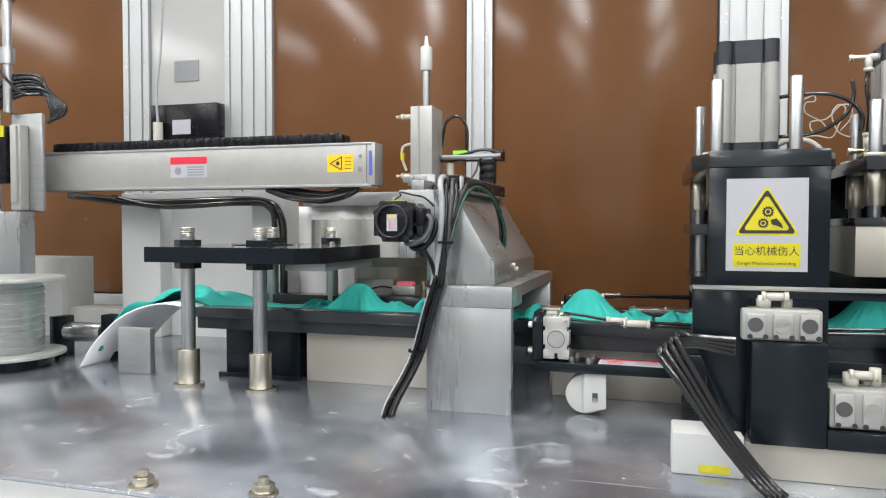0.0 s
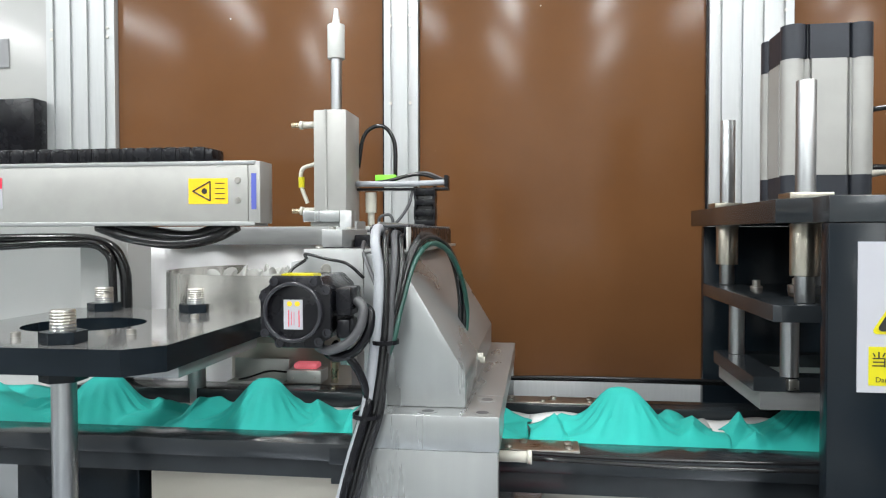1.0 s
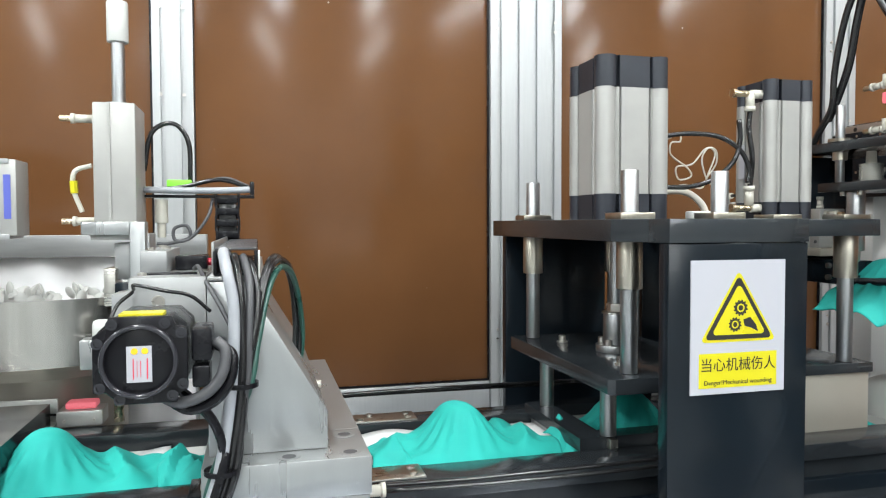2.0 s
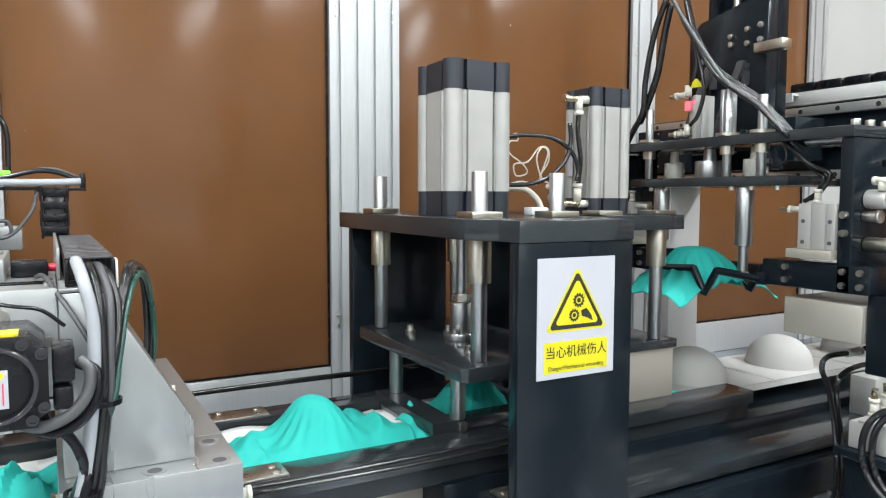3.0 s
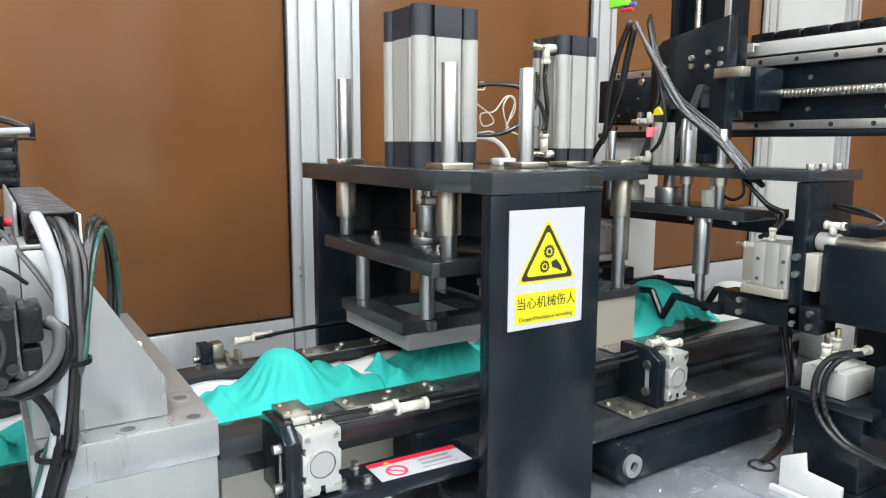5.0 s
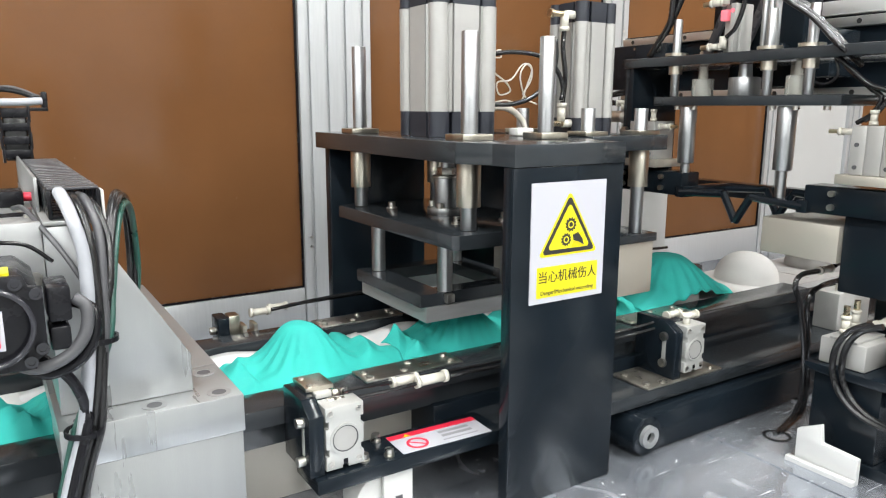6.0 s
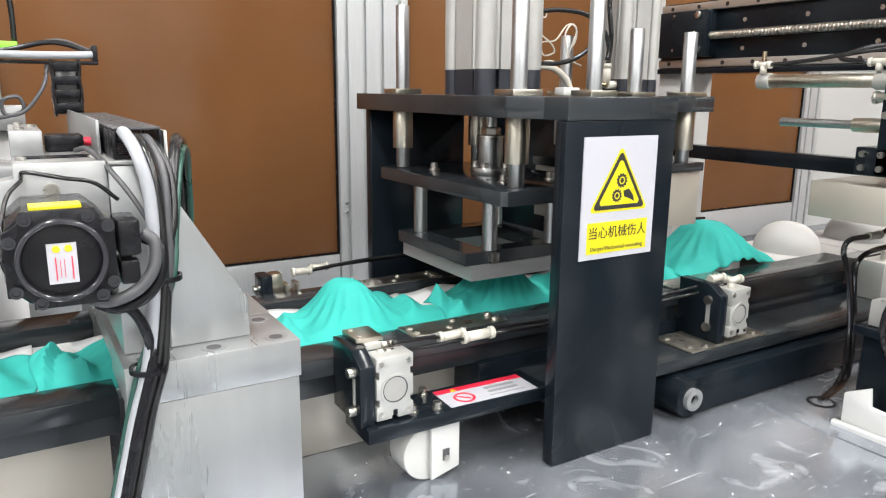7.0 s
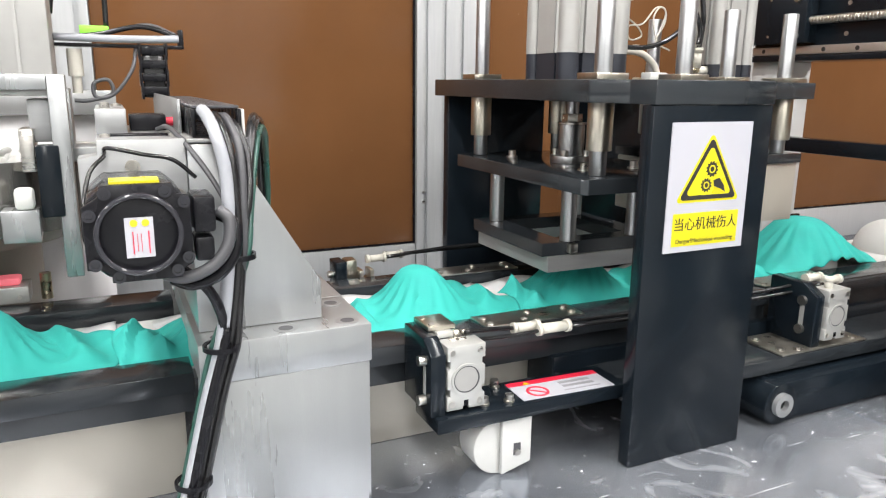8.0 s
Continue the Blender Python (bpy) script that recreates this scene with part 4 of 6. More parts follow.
# ---- the stand with the motor ----
def stand():
    t = thing("motor_stand", (0.13, 1.7, 0), "milled aluminium bridge stand over the conveyor", "machine stand")
    bm = B(); bx(bm, 0.044, 0.224, 1.663, 1.686, 0.0, 0.2185, 0.0015); part("front_leg", bm, ALUSAT, t)
    bm = B(); bx(bm, 0.046, 0.224, 2.225, 2.25, 0.0, 0.2355, 0.0015); part("rear_leg", bm, ALUSAT, t)
    bm = B(); bx(bm, 0.044, 0.226, 1.661, 1.775, 0.219, 0.2625, 0.0015); bx(bm, 0.044, 0.226, 1.775, 2.25, 0.236, 0.2625); part("bridge_plate", bm, ALUSAT, t)
    for x, y in ((0.136, 1.68), (0.204, 1.68), (0.066, 1.68), (0.205, 1.75)):
        bm = B(); ring(bm, (x, y, 0.2626), 0.013, 0.008, 0.0006, "z", 24); part("counterbore", bm, ALU, t)
        bm = B(); cy(bm, (x, y, 0.2626), 0.0078, 0.0005, "z", 16); part("bolt_head", bm, DARKGREY, t)
    bm = B(); pr(bm, [(0.05, 0.263), (0.181, 0.263), (0.181, 0.306), (0.09, 0.458), (0.05, 0.458)], 1.70, 2.21, "xz", 0.001); part("wedge_column", bm, ALUSAT, t)
    bm = B(); pr(bm, [(-0.047, 0.352), (0.0495, 0.352), (0.0495, 0.464), (-0.03, 0.464), (-0.03, 0.45), (-0.047, 0.447)], 1.70, 1.735, "xz", 0.0012); part("motor_bracket", bm, ALU, t)
    bm = B(); bx(bm, -0.03, 0.0495, 1.7355, 1.95, 0.35, 0.4635, 0.002); bx(bm, -0.03, 0.0, 1.78, 1.93, 0.4638, 0.49, 0.0015); part("housing", bm, ALU, t)
    bm = B(); bx(bm, 0.0505, 0.112, 1.70, 2.2, 0.459, 0.4635, 0.001); bx(bm, 0.0505, 0.054, 1.78, 2.2, 0.4637, 0.50, 0.0008); part("chain_tray", bm, ALU, t)
    for x, z in ((0.0, 0.438), (0.028, 0.414), (0.04, 0.408), (-0.038, 0.41)):
        bm = B(); ring(bm, (x, 1.6985, z), 0.007, 0.0045, 0.003, "y", 18); cy(bm, (x, 1.699, z), 0.0045, 0.002, "y", 6); part("bolt", bm, STEEL, t)
    bm = B(); bx(bm, 0.004, 0.042, 1.83, 1.87, 0.464, 0.482, 0.002); part("sensor", bm, PLASTIC, t); bm = B(); cy(bm, (0.042, 1.85, 0.473), 0.005, 0.01, "x", 12); part("red_plug", bm, RED, t)
    bm = B(); bx(bm, 0.149, 0.168, 1.883, 1.908, 0.275, 0.31, 0.002); cy(bm, (0.158, 1.895, 0.31), 0.006, 0.02, "z", 14); part("fitting", bm, FITTING, t)
    for z in (0.285, 0.262 + 0.012):
        bm = B(); cy(bm, (0.169, 1.895 if z > 0.28 else 1.93, z + 0.01), 0.0055, 0.02, "x", 12); part("knob", bm, FITTING, t)
    for y in (1.752, 1.768):
        bm = B(); bx(bm, -0.022, 0.042, y, y + 0.006, 0.4634, 0.4652, 0.0005); part("slot", bm, PLASTIC, t)
    for x, y in ((-0.022, 1.742), (0.042, 1.742), (0.042, 1.79), (-0.02, 1.80), (-0.02, 1.91), (-0.008, 1.85)):
        screw(t, x, y, 0.4637 if x > -0.0 or y < 1.76 else 0.4901, 0.005, 0.003)
    # motor
    m = thing("stepper_motor", (0.005, 1.64, 0.40), "black square stepper motor with a white label", "motor")
    bm = B(); pr(bm, [(-0.034, 0.378), (-0.020, 0.365), (0.030, 0.365), (0.044, 0.378), (0.044, 0.429), (0.030, 0.442), (-0.020, 0.442), (-0.034, 0.429)], 1.592, 1.70, "xz", 0.002); part("body", bm, PLASTIC, m)
    bm = B(); pr(bm, [(-0.0365, 0.374), (-0.026, 0.374), (-0.0185, 0.369), (-0.0185, 0.362), (0.037, 0.362), (0.037, 0.369), (0.0465, 0.374), (0.0465, 0.4325), (0.036, 0.4345), (0.033, 0.444), (-0.0225, 0.444), (-0.0245, 0.434), (-0.0365, 0.4265)], 1.584, 1.591, "xz", 0.001); part("rear_flange", bm, PLASTIC, m)
    bm = B(); cy(bm, (0.005, 1.578, 0.4035), 0.034, 0.008, "y", 40, bev=0.002); part("rear_cover", bm, PLASTIC, m)
    bm = B(); ring(bm, (0.005, 1.572, 0.4035), 0.0345, 0.0300, 0.010, "y", 44); bmesh.ops.bevel(bm, geom=[e for e in bm.edges if len(e.link_faces) == 2 and e.calc_face_angle(0) > 1], offset=0.0018, segments=3, profile=0.5, affect="EDGES"); part("cover_rim", bm, SCREEN, m)
    for x, z in ((-0.0315, 0.420), (-0.019, 0.4375), (0.027, 0.4375), (0.0415, 0.428), (-0.030, 0.379), (-0.013, 0.3675), (0.033, 0.3695), (0.0425, 0.380)):
        bm = B(); ring(bm, (x, 1.5805, z), 0.0052, 0.003, 0.0035, "y", 16); cy(bm, (x, 1.582, z), 0.003, 0.002, "y", 6); part("bolt", bm, SCREEN, m)
    bm = B(); bx(bm, -0.006, 0.016, 1.5768, 1.578, 0.384, 0.4175); lab = part("label", bm, SIGNW, m, "white motor label with red print")
    bm = B(); cy(bm, (0.001, 1.5762, 0.413), 0.003, 0.0006, "y", 12); cy(bm, (0.010, 1.5762, 0.413), 0.003, 0.0006, "y", 12); part("yellow_dots", bm, AMBER, lab)
    bm = B(); bx(bm, -0.0005, 0.0003, 1.5762, 1.5768, 0.387, 0.406); bx(bm, 0.0115, 0.0125, 1.5762, 1.5768, 0.387, 0.406); bx(bm, 0.003, 0.0034, 1.5762, 1.5768, 0.389, 0.404); bx(bm, 0.006, 0.0064, 1.5762, 1.5768, 0.389, 0.404); part("red_print", bm, RED, lab)
    bm = B(); bx(bm, -0.015, 0.024, 1.594, 1.622, 0.4415, 0.4455); part("yellow_label", bm, YELLOW, m)
    bm = B(); bx(bm, 0.0495, 0.068, 1.592, 1.64, 0.398, 0.43, 0.003); bx(bm, 0.0495, 0.066, 1.594, 1.63, 0.372, 0.394, 0.003); part("connector", bm, PLASTIC, m)
    m.location += Vector((-0.007, 0.002, -0.008))
    # loom of cables down the front
    c = thing("cable_loom", (0.06, 1.62, 0), "bundle of black and grey cables tied together", "cables")
    low = [(0.083, 1.652, 0.356), (0.071, 1.65, 0.271), (0.054, 1.648, 0.214), (0.027, 1.64, 0.114), (-0.008, 1.60, 0.03), (-0.015, 1.585, 0.0)]

    def run(head, dx, dy):
        return head + [(x + dx, y + dy, z) for x, y, z in low[1 if len(head) > 4 else 0:]]
    ways = [(run([(0.07, 1.74, 0.485), (0.068, 1.70, 0.49), (0.073, 1.665, 0.472), (0.08, 1.655, 0.43)], -0.006, -0.006), GREYCABLE, 0.0062),
            (run([(0.08, 1.74, 0.483), (0.08, 1.70, 0.484), (0.085, 1.668, 0.46), (0.088, 1.658, 0.42)], 0.004, 0.0), CABLE, 0.0045),
            (run([(0.088, 1.74, 0.483), (0.09, 1.70, 0.482), (0.096, 1.672, 0.455), (0.095, 1.66, 0.41)], 0.009, 0.004), DARKGREY, 0.0045),
            (run([(0.095, 1.74, 0.48), (0.098, 1.70, 0.476), (0.104, 1.675, 0.445), (0.10, 1.66, 0.40)], 0.002, 0.008), CABLE, 0.004),
            (run([(0.158, 1.895, 0.325), (0.160, 1.89, 0.38), (0.155, 1.86, 0.43), (0.143, 1.80, 0.468), (0.127, 1.742, 0.479), (0.113, 1.70, 0.458), (0.101, 1.67, 0.40), (0.091, 1.656, 0.35)], 0.010, -0.002), CABLE, 0.0038),
            (run([(0.161, 1.90, 0.325), (0.164, 1.892, 0.37), (0.158, 1.86, 0.42), (0.146, 1.80, 0.459), (0.130, 1.742, 0.470), (0.116, 1.70, 0.448), (0.104, 1.672, 0.395), (0.094, 1.657, 0.345)], -0.010, 0.004), GREENTUBE, 0.0038),
            (run([(0.152, 1.89, 0.325), (0.154, 1.885, 0.385), (0.148, 1.85, 0.44), (0.136, 1.79, 0.474), (0.121, 1.735, 0.482), (0.108, 1.695, 0.452), (0.097, 1.668, 0.39), (0.087, 1.654, 0.34)], 0.012, 0.003), CABLE, 0.0038),
            ([(0.03, 1.79, 0.468), (0.038, 1.75, 0.472), (0.05, 1.70, 0.458), (0.07, 1.672, 0.425), (0.086, 1.662, 0.385), (0.09, 1.657, 0.34)], DARKGREY, 0.0026),
            ([(-0.024, 1.695, 0.452), (-0.02, 1.68, 0.458), (0.01, 1.672, 0.452), (0.035, 1.675, 0.446), (0.055, 1.68, 0.428)], CABLE, 0.002),
            ([(-0.024, 1.69, 0.45), (-0.038, 1.67, 0.435), (-0.045, 1.655, 0.40), (-0.044, 1.65, 0.375), (-0.03, 1.65, 0.357)], CABLE, 0.002),
            ([(0.064, 1.606, 0.408), (0.073, 1.602, 0.398), (0.070, 1.598, 0.376), (0.056, 1.597, 0.359), (0.034, 1.599, 0.350), (0.018, 1.61, 0.352), (0.010, 1.63, 0.356)], DARKGREY, 0.0056),
            ([(0.064, 1.62, 0.402), (0.079, 1.612, 0.392), (0.077, 1.606, 0.368), (0.062, 1.606, 0.348), (0.040, 1.61, 0.340), (0.024, 1.622, 0.344)], PLASTIC, 0.0056),
            (run([(0.028, 1.64, 0.352), (0.046, 1.632, 0.338), (0.058, 1.634, 0.322), (0.066, 1.640, 0.30), (0.068, 1.643, 0.285)], -0.003, -0.010), PLASTIC, 0.0050)]
    for pts, m_, r in ways:
        bm = B(); tb(bm, pts, r, 10, 8); part("cable", bm, m_, c)
    for p in ((0.086, 1.655, 0.35), (0.066, 1.652, 0.26), (0.03, 1.642, 0.125)):
        bm = B(); ring(bm, (p[0], p[1], p[2]), 0.0185, 0.016, 0.005, "z", 20); part("cable_tie", bm, PLASTIC, c)
    # drag chain
    d = thing("drag_chain", (0.12, 2.0, 0.5), "black cable drag chain lying over the stand", "cable chain")
    for k in range(19):
        y = 1.705 + k * 0.025
        bm = B()
        bx(bm, 0.057, 0.061, y, y + 0.023, 0.4645, 0.492, 0.0008); bx(bm, 0.101, 0.105, y, y + 0.023, 0.4645, 0.492, 0.0008)
        bx(bm, 0.061, 0.101, y + 0.004, y + 0.018, 0.4645, 0.467)
        k_ = part("link", bm, PLASTIC, d)
        bm = B(); bx(bm, 0.058, 0.104, y + 0.006, y + 0.016, 0.4922, 0.4955, 0.0012); part("crossbar", bm, CHAINBAR, k_)
    bm = B(); bx(bm, 0.1052, 0.1075, 1.70, 1.725, 0.458, 0.492, 0.001); part("end_clip", bm, WHITEPL, d)
    for k in range(4):
        bm = B(); z = 0.493 + k * 0.02
        e = 0.0012 * (k % 2)
        bx(bm, 0.034 - e, 0.038 - e, 2.174, 2.206, z - 0.003, z + 0.0225, 0.0012); bx(bm, 0.070 + e, 0.074 + e, 2.174, 2.206, z - 0.003, z + 0.0225, 0.0012); bx(bm, 0.037, 0.071, 2.1745, 2.179, z + 0.0045, z + 0.0165, 0.001)
        part("link", bm, PLASTIC, d)
    bm = B(); bx(bm, 0.0385, 0.0695, 2.18, 2.203, 0.493, 0.566, 0.002); part("cable_pack", bm, CABLE, d)
    bm = B(); bx(bm, -0.08, 0.10, 2.175, 2.205, 0.593, 0.598, 0.001); bx(bm, 0.092, 0.1, 2.175, 2.205, 0.598, 0.622, 0.002); part("tray", bm, PLASTIC, d)
    bm = B(); tb(bm, [(-0.08, 2.172, 0.606), (0.0, 2.171, 0.605), (0.06, 2.172, 0.606), (0.092, 2.178, 0.608)], 0.006); part("cable", bm, GREYCABLE, d)
    for pts, r in (([(-0.08, 2.185, 0.605), (-0.02, 2.183, 0.612), (0.03, 2.185, 0.624), (0.06, 2.185, 0.622), (0.092, 2.185, 0.61)], 0.004), ([(-0.07, 2.19, 0.605), (0.0, 2.195, 0.618), (0.05, 2.19, 0.628), (0.09, 2.185, 0.614)], 0.003), ([(-0.083, 2.2, 0.64), (-0.07, 2.2, 0.705), (-0.035, 2.2, 0.722), (-0.01, 2.2, 0.69), (-0.008, 2.2, 0.62)], 0.0042), ([(0.03, 2.18, 0.592), (0.022, 2.17, 0.56), (-0.005, 2.165, 0.525), (-0.03, 2.165, 0.52), (-0.032, 2.165, 0.54), (-0.012, 2.165, 0.545), (-0.008, 2.165, 0.525), (-0.04, 2.165, 0.515), (-0.06, 2.165, 0.515)], 0.003)):
        bm = B(); tb(bm, pts, r); part("cable", bm, CABLE if r > 0.0035 else DARKGREY, d)
    bm = B(); bx(bm, -0.045, -0.005, 2.182, 2.2, 0.612, 0.624, 0.001); part("terminal", bm, LIME, d, "bright green terminal block")
    bm = B(); cy(bm, (-0.055, 2.19, 0.55), 0.011, 0.04, "z", 14); cy(bm, (-0.055, 2.19, 0.525), 0.007, 0.025, "z", 12); part("plug", bm, FITTING, d)
    for ob in d.children:
        if ob.name.split(".")[0] in ("tray", "cable", "terminal", "plug"):
            ob.location.z -= 0.026


def pick_slide():
    t = thing("vertical_slide", (-0.115, 2.14, 0.4), "white vertical air slide with a rod on top", "air slide")
    bm = B(); bx(bm, -0.150, -0.087, 2.09, 2.19, 0.515, 0.722, 0.003); bx(bm, -0.128, -0.124, 2.087, 2.09, 0.515, 0.722); bx(bm, -0.155, -0.09, 2.085, 2.195, 0.505, 0.515, 0.002); part("body", bm, WHITECYL, t)
    bm = B(); cy(bm, (-0.118, 2.135, 0.722), 0.0105, 0.135, "z", 24); cy(bm, (-0.118, 2.135, 0.722), 0.016, 0.006, "z", 24); part("rod", bm, CHROME, t)
    bm = B(); cy(bm, (-0.118, 2.135, 0.825), 0.0165, 0.066, "z", 28, bev=0.002); part("sleeve", bm, WHITEPL, t)
    bm = B(); cy(bm, (-0.118, 2.135, 0.891), 0.008, 0.03, "z", 20, r2=0.004); part("tip", bm, STEEL, t)
    bm = B(); push_fitting(bm, (-0.185, 2.13, 0.70), "x", 0.03); push_fitting(bm, (-0.185, 2.13, 0.535), "x", 0.03); part("fittings", bm, FITTING, t)
    bm = B(); cy(bm, (-0.205, 2.13, 0.70), 0.005, 0.02, "x", 10); part("adjuster", bm, BRASS, t); bm = B(); cy(bm, (-0.205, 2.13, 0.535), 0.005, 0.02, "x", 10); part("adjuster", bm, BRASS, t)
    bm = B(); tb(bm, [(-0.16, 2.13, 0.625), (-0.185, 2.13, 0.615), (-0.187, 2.13, 0.585), (-0.175, 2.13, 0.55)], 0.004); part("air_tube", bm, FITTING, t)
    bm = B(); tb(bm, [(-0.187, 2.13, 0.60), (-0.186, 2.13, 0.58)], 0.006); part("yellow_tag", bm, YELLOW, t)
    bm = B(); bx(bm, -0.095, -0.07, 2.10, 2.17, 0.43, 0.515, 0.002); bx(bm, -0.125, -0.095, 2.11, 2.16, 0.44, 0.50, 0.002); part("bracket", bm, ALU, t)
    bm = B(); bx(bm, -0.138, -0.12, 2.09, 2.15, 0.40, 0.46, 0.002); part("finger", bm, STEEL, t)
    bm = B(); bx(bm, -0.09, 0.06, 2.12, 2.2, 0.41, 0.43, 0.001); part("arm", bm, ALU, t)
    t.location += Vector((0.006, 0.012, -0.008))


def gantry_left():
    t = thing("linear_module", (-0.85, 2.2, 0.5), "long white linear module with warning labels", "linear axis")
    bm = B(); bx(bm, -1.46, -0.285, 2.12, 2.185, 0.508, 0.628, 0.003); part("body", bm, WHITECYL, t, "pale anodised beam")
    bm = B(); bx(bm, -1.46, -0.27, 2.118, 2.187, 0.622, 0.630, 0.001); bx(bm, -1.46, -0.27, 2.117, 2.187, 0.503, 0.511, 0.001); part("edge_strip", bm, ALU, t)
    bm = B(); bx(bm, -0.2845, -0.26, 2.12, 2.185, 0.508, 0.629, 0.002); cap = part("end_plate", bm, WHITECYL, t)
    bm = B(); bx(bm, -0.278, -0.268, 2.1192, 2.12, 0.535, 0.605); part("blue_label", bm, BLUE, cap)
    bm = B(); bx(bm, -1.40, -0.36, 2.125, 2.18, 0.631, 0.656, 0.004); ch = part("cable_cover", bm, PLASTIC, t, "black flat cable chain")
    for k in range(34):
        bm = B(); bx(bm, -1.39 + k * 0.03, -1.366 + k * 0.03, 2.123, 2.182, 0.632, 0.659, 0.002); part("link", bm, PLASTIC, t)
    bm = B(); bx(bm, -0.407, -0.326, 2.1188, 2.12, 0.546, 0.596); lab = part("yellow_label", bm, AMBER, t, "amber warning label")
    bm = B()
    for a, b in (((-0.398, 0.571), (-0.362, 0.59)), ((-0.362, 0.59), (-0.362, 0.552)), ((-0.362, 0.552), (-0.398, 0.571))):
        tb(bm, [(a[0], 2.1185, a[1]), (b[0], 2.1185, b[1])], 0.0016, 6)
    cy(bm, (-0.374, 2.118, 0.571), 0.006, 0.001, "y", 8)
    for k in range(4):
        bx(bm, -0.352, -0.332, 2.1183, 2.1188, 0.555 + k * 0.01, 0.557 + k * 0.01)
    part("print", bm, INK, lab)
    bm = B(); bx(bm, -0.94, -0.81, 2.1188, 2.12, 0.539, 0.602); lab = part("white_label", bm, SIGNW, t, "white label with a red band")
    bm = B(); bx(bm, -0.94, -0.81, 2.1182, 2.1188, 0.58, 0.602); part("red_band", bm, RED, lab)
    bm = B()
    for k in range(4):
        bx(bm, -0.88, -0.82, 2.1182, 2.1188, 0.545 + k * 0.008, 0.549 + k * 0.008)
    cy(bm, (-0.913, 2.118, 0.56), 0.012, 0.001, "y", 12); part("print", bm, GREYINK, lab)
    for z in (0.553, 0.592):
        screw(t, -0.305, 2.1175, z, 0.006, 0.003, "y")
    bm = B(); tb(bm, [(-0.62, 2.15, 0.503), (-0.55, 2.15, 0.48), (-0.45, 2.15, 0.468), (-0.37, 2.15, 0.48), (-0.32, 2.15, 0.503)], 0.012, 10); tb(bm, [(-0.58, 2.16, 0.503), (-0.5, 2.16, 0.487), (-0.42, 2.16, 0.48), (-0.35, 2.16, 0.503)], 0.014, 10)
    part("hanging_cable", bm, CABLE, t)
    bm = B(); tb(bm, [(-1.5, 2.3, 0.50), (-1.2, 2.3, 0.47), (-0.9, 2.3, 0.475), (-0.72, 2.3, 0.47), (-0.66, 2.3, 0.42), (-0.65, 2.3, 0.30), (-0.65, 2.3, 0.0)], 0.013, 10)
    tb(bm, [(-1.3, 2.28, 0.49), (-1.1, 2.28, 0.455), (-0.8, 2.28, 0.465), (-0.69, 2.28, 0.45), (-0.67, 2.28, 0.35), (-0.67, 2.28, 0.0)], 0.009, 10); part("cable_run", bm, CABLE, t)
    t.location += Vector((-0.004, 0.022, -0.004))
    # support columns under the beam
    for x0, x1 in ((-1.30, -1.14), (-0.78, -0.66)):
        bm = B(); bx(bm, x0, x1, 2.34, 2.44, 0.0, 0.50, 0.003)
        single("support_column", bm, WHITE, "white painted steel column under the linear axis", "column", ((x0 + x1) / 2, 2.39, 0), "beam columns")
    bm = B(); bx(bm, -1.14, -0.78, 2.40, 2.41, 0.0, 0.5); single("back_plate", bm, WHITE, "white painted sheet between two columns", "plate", (-1.0, 2.4, 0))
    bm = B(); bx(bm, -0.66, 0.0, 2.47, 2.51, 0.455, 0.50, 0.002); single("cross_bar", bm, ALU, "bare aluminium cross bar holding the white film", "bar", (-0.3, 2.49, 0.455))
    # white film hanging behind
    bm = B(); g = []
    for i in range(60):
        x = -0.95 + 0.92 * i / 59
        g.append([bm.verts.new((x, 2.50 + 0.010 * math.sin(x * 31 + 0.28 * j) + 0.006 * math.sin(x * 63 + j * 0.55), 0.01 + 0.445 * j / 11)) for j in range(12)])
    for i in range(59):
        for j in range(11):
            bm.faces.new((g[i][j], g[i + 1][j], g[i + 1][j + 1], g[i][j + 1]))
    f = single("film_sheet", bm, SHEET, "rumpled white plastic film hanging behind the machine", "film", (-0.5, 2.5, 0)); f.modifiers.new("thick", "SOLIDIFY").thickness = 0.001
    # control box on the cabinet
    k = thing("junction_box", (-1.22, 2.61, 0.70), "black control box with a white label", "control box")
    bm = B(); bx(bm, -1.37, -1.075, 2.585, 2.639, 0.70, 0.85, 0.004); part("box", bm, PLASTIC, k)
    bm = B(); bx(bm, -1.27, -1.19, 2.5838, 2.585, 0.735, 0.79); part("label", bm, SIGNW, k)
    bm = B(); cy(bm, (-1.32, 2.565, 0.71), 0.018, 0.07, "z", 14); part("plug", bm, FITTING, k)
    bm = B(); tb(bm, [(-1.32, 2.565, 0.78), (-1.33, 2.57, 0.9), (-1.33, 2.6, 1.1), (-1.32, 2.62, 1.6)], 0.005); part("cord", bm, GREYCABLE, k)
    bm = B(); bx(bm, -1.31, -1.20, 2.651, 2.654, 0.95, 1.03); single("notice_plate", bm, GREYINK, "small grey notice on the white panel", "notice", (-1.25, 2.652, 0.95))


PLATEN = []


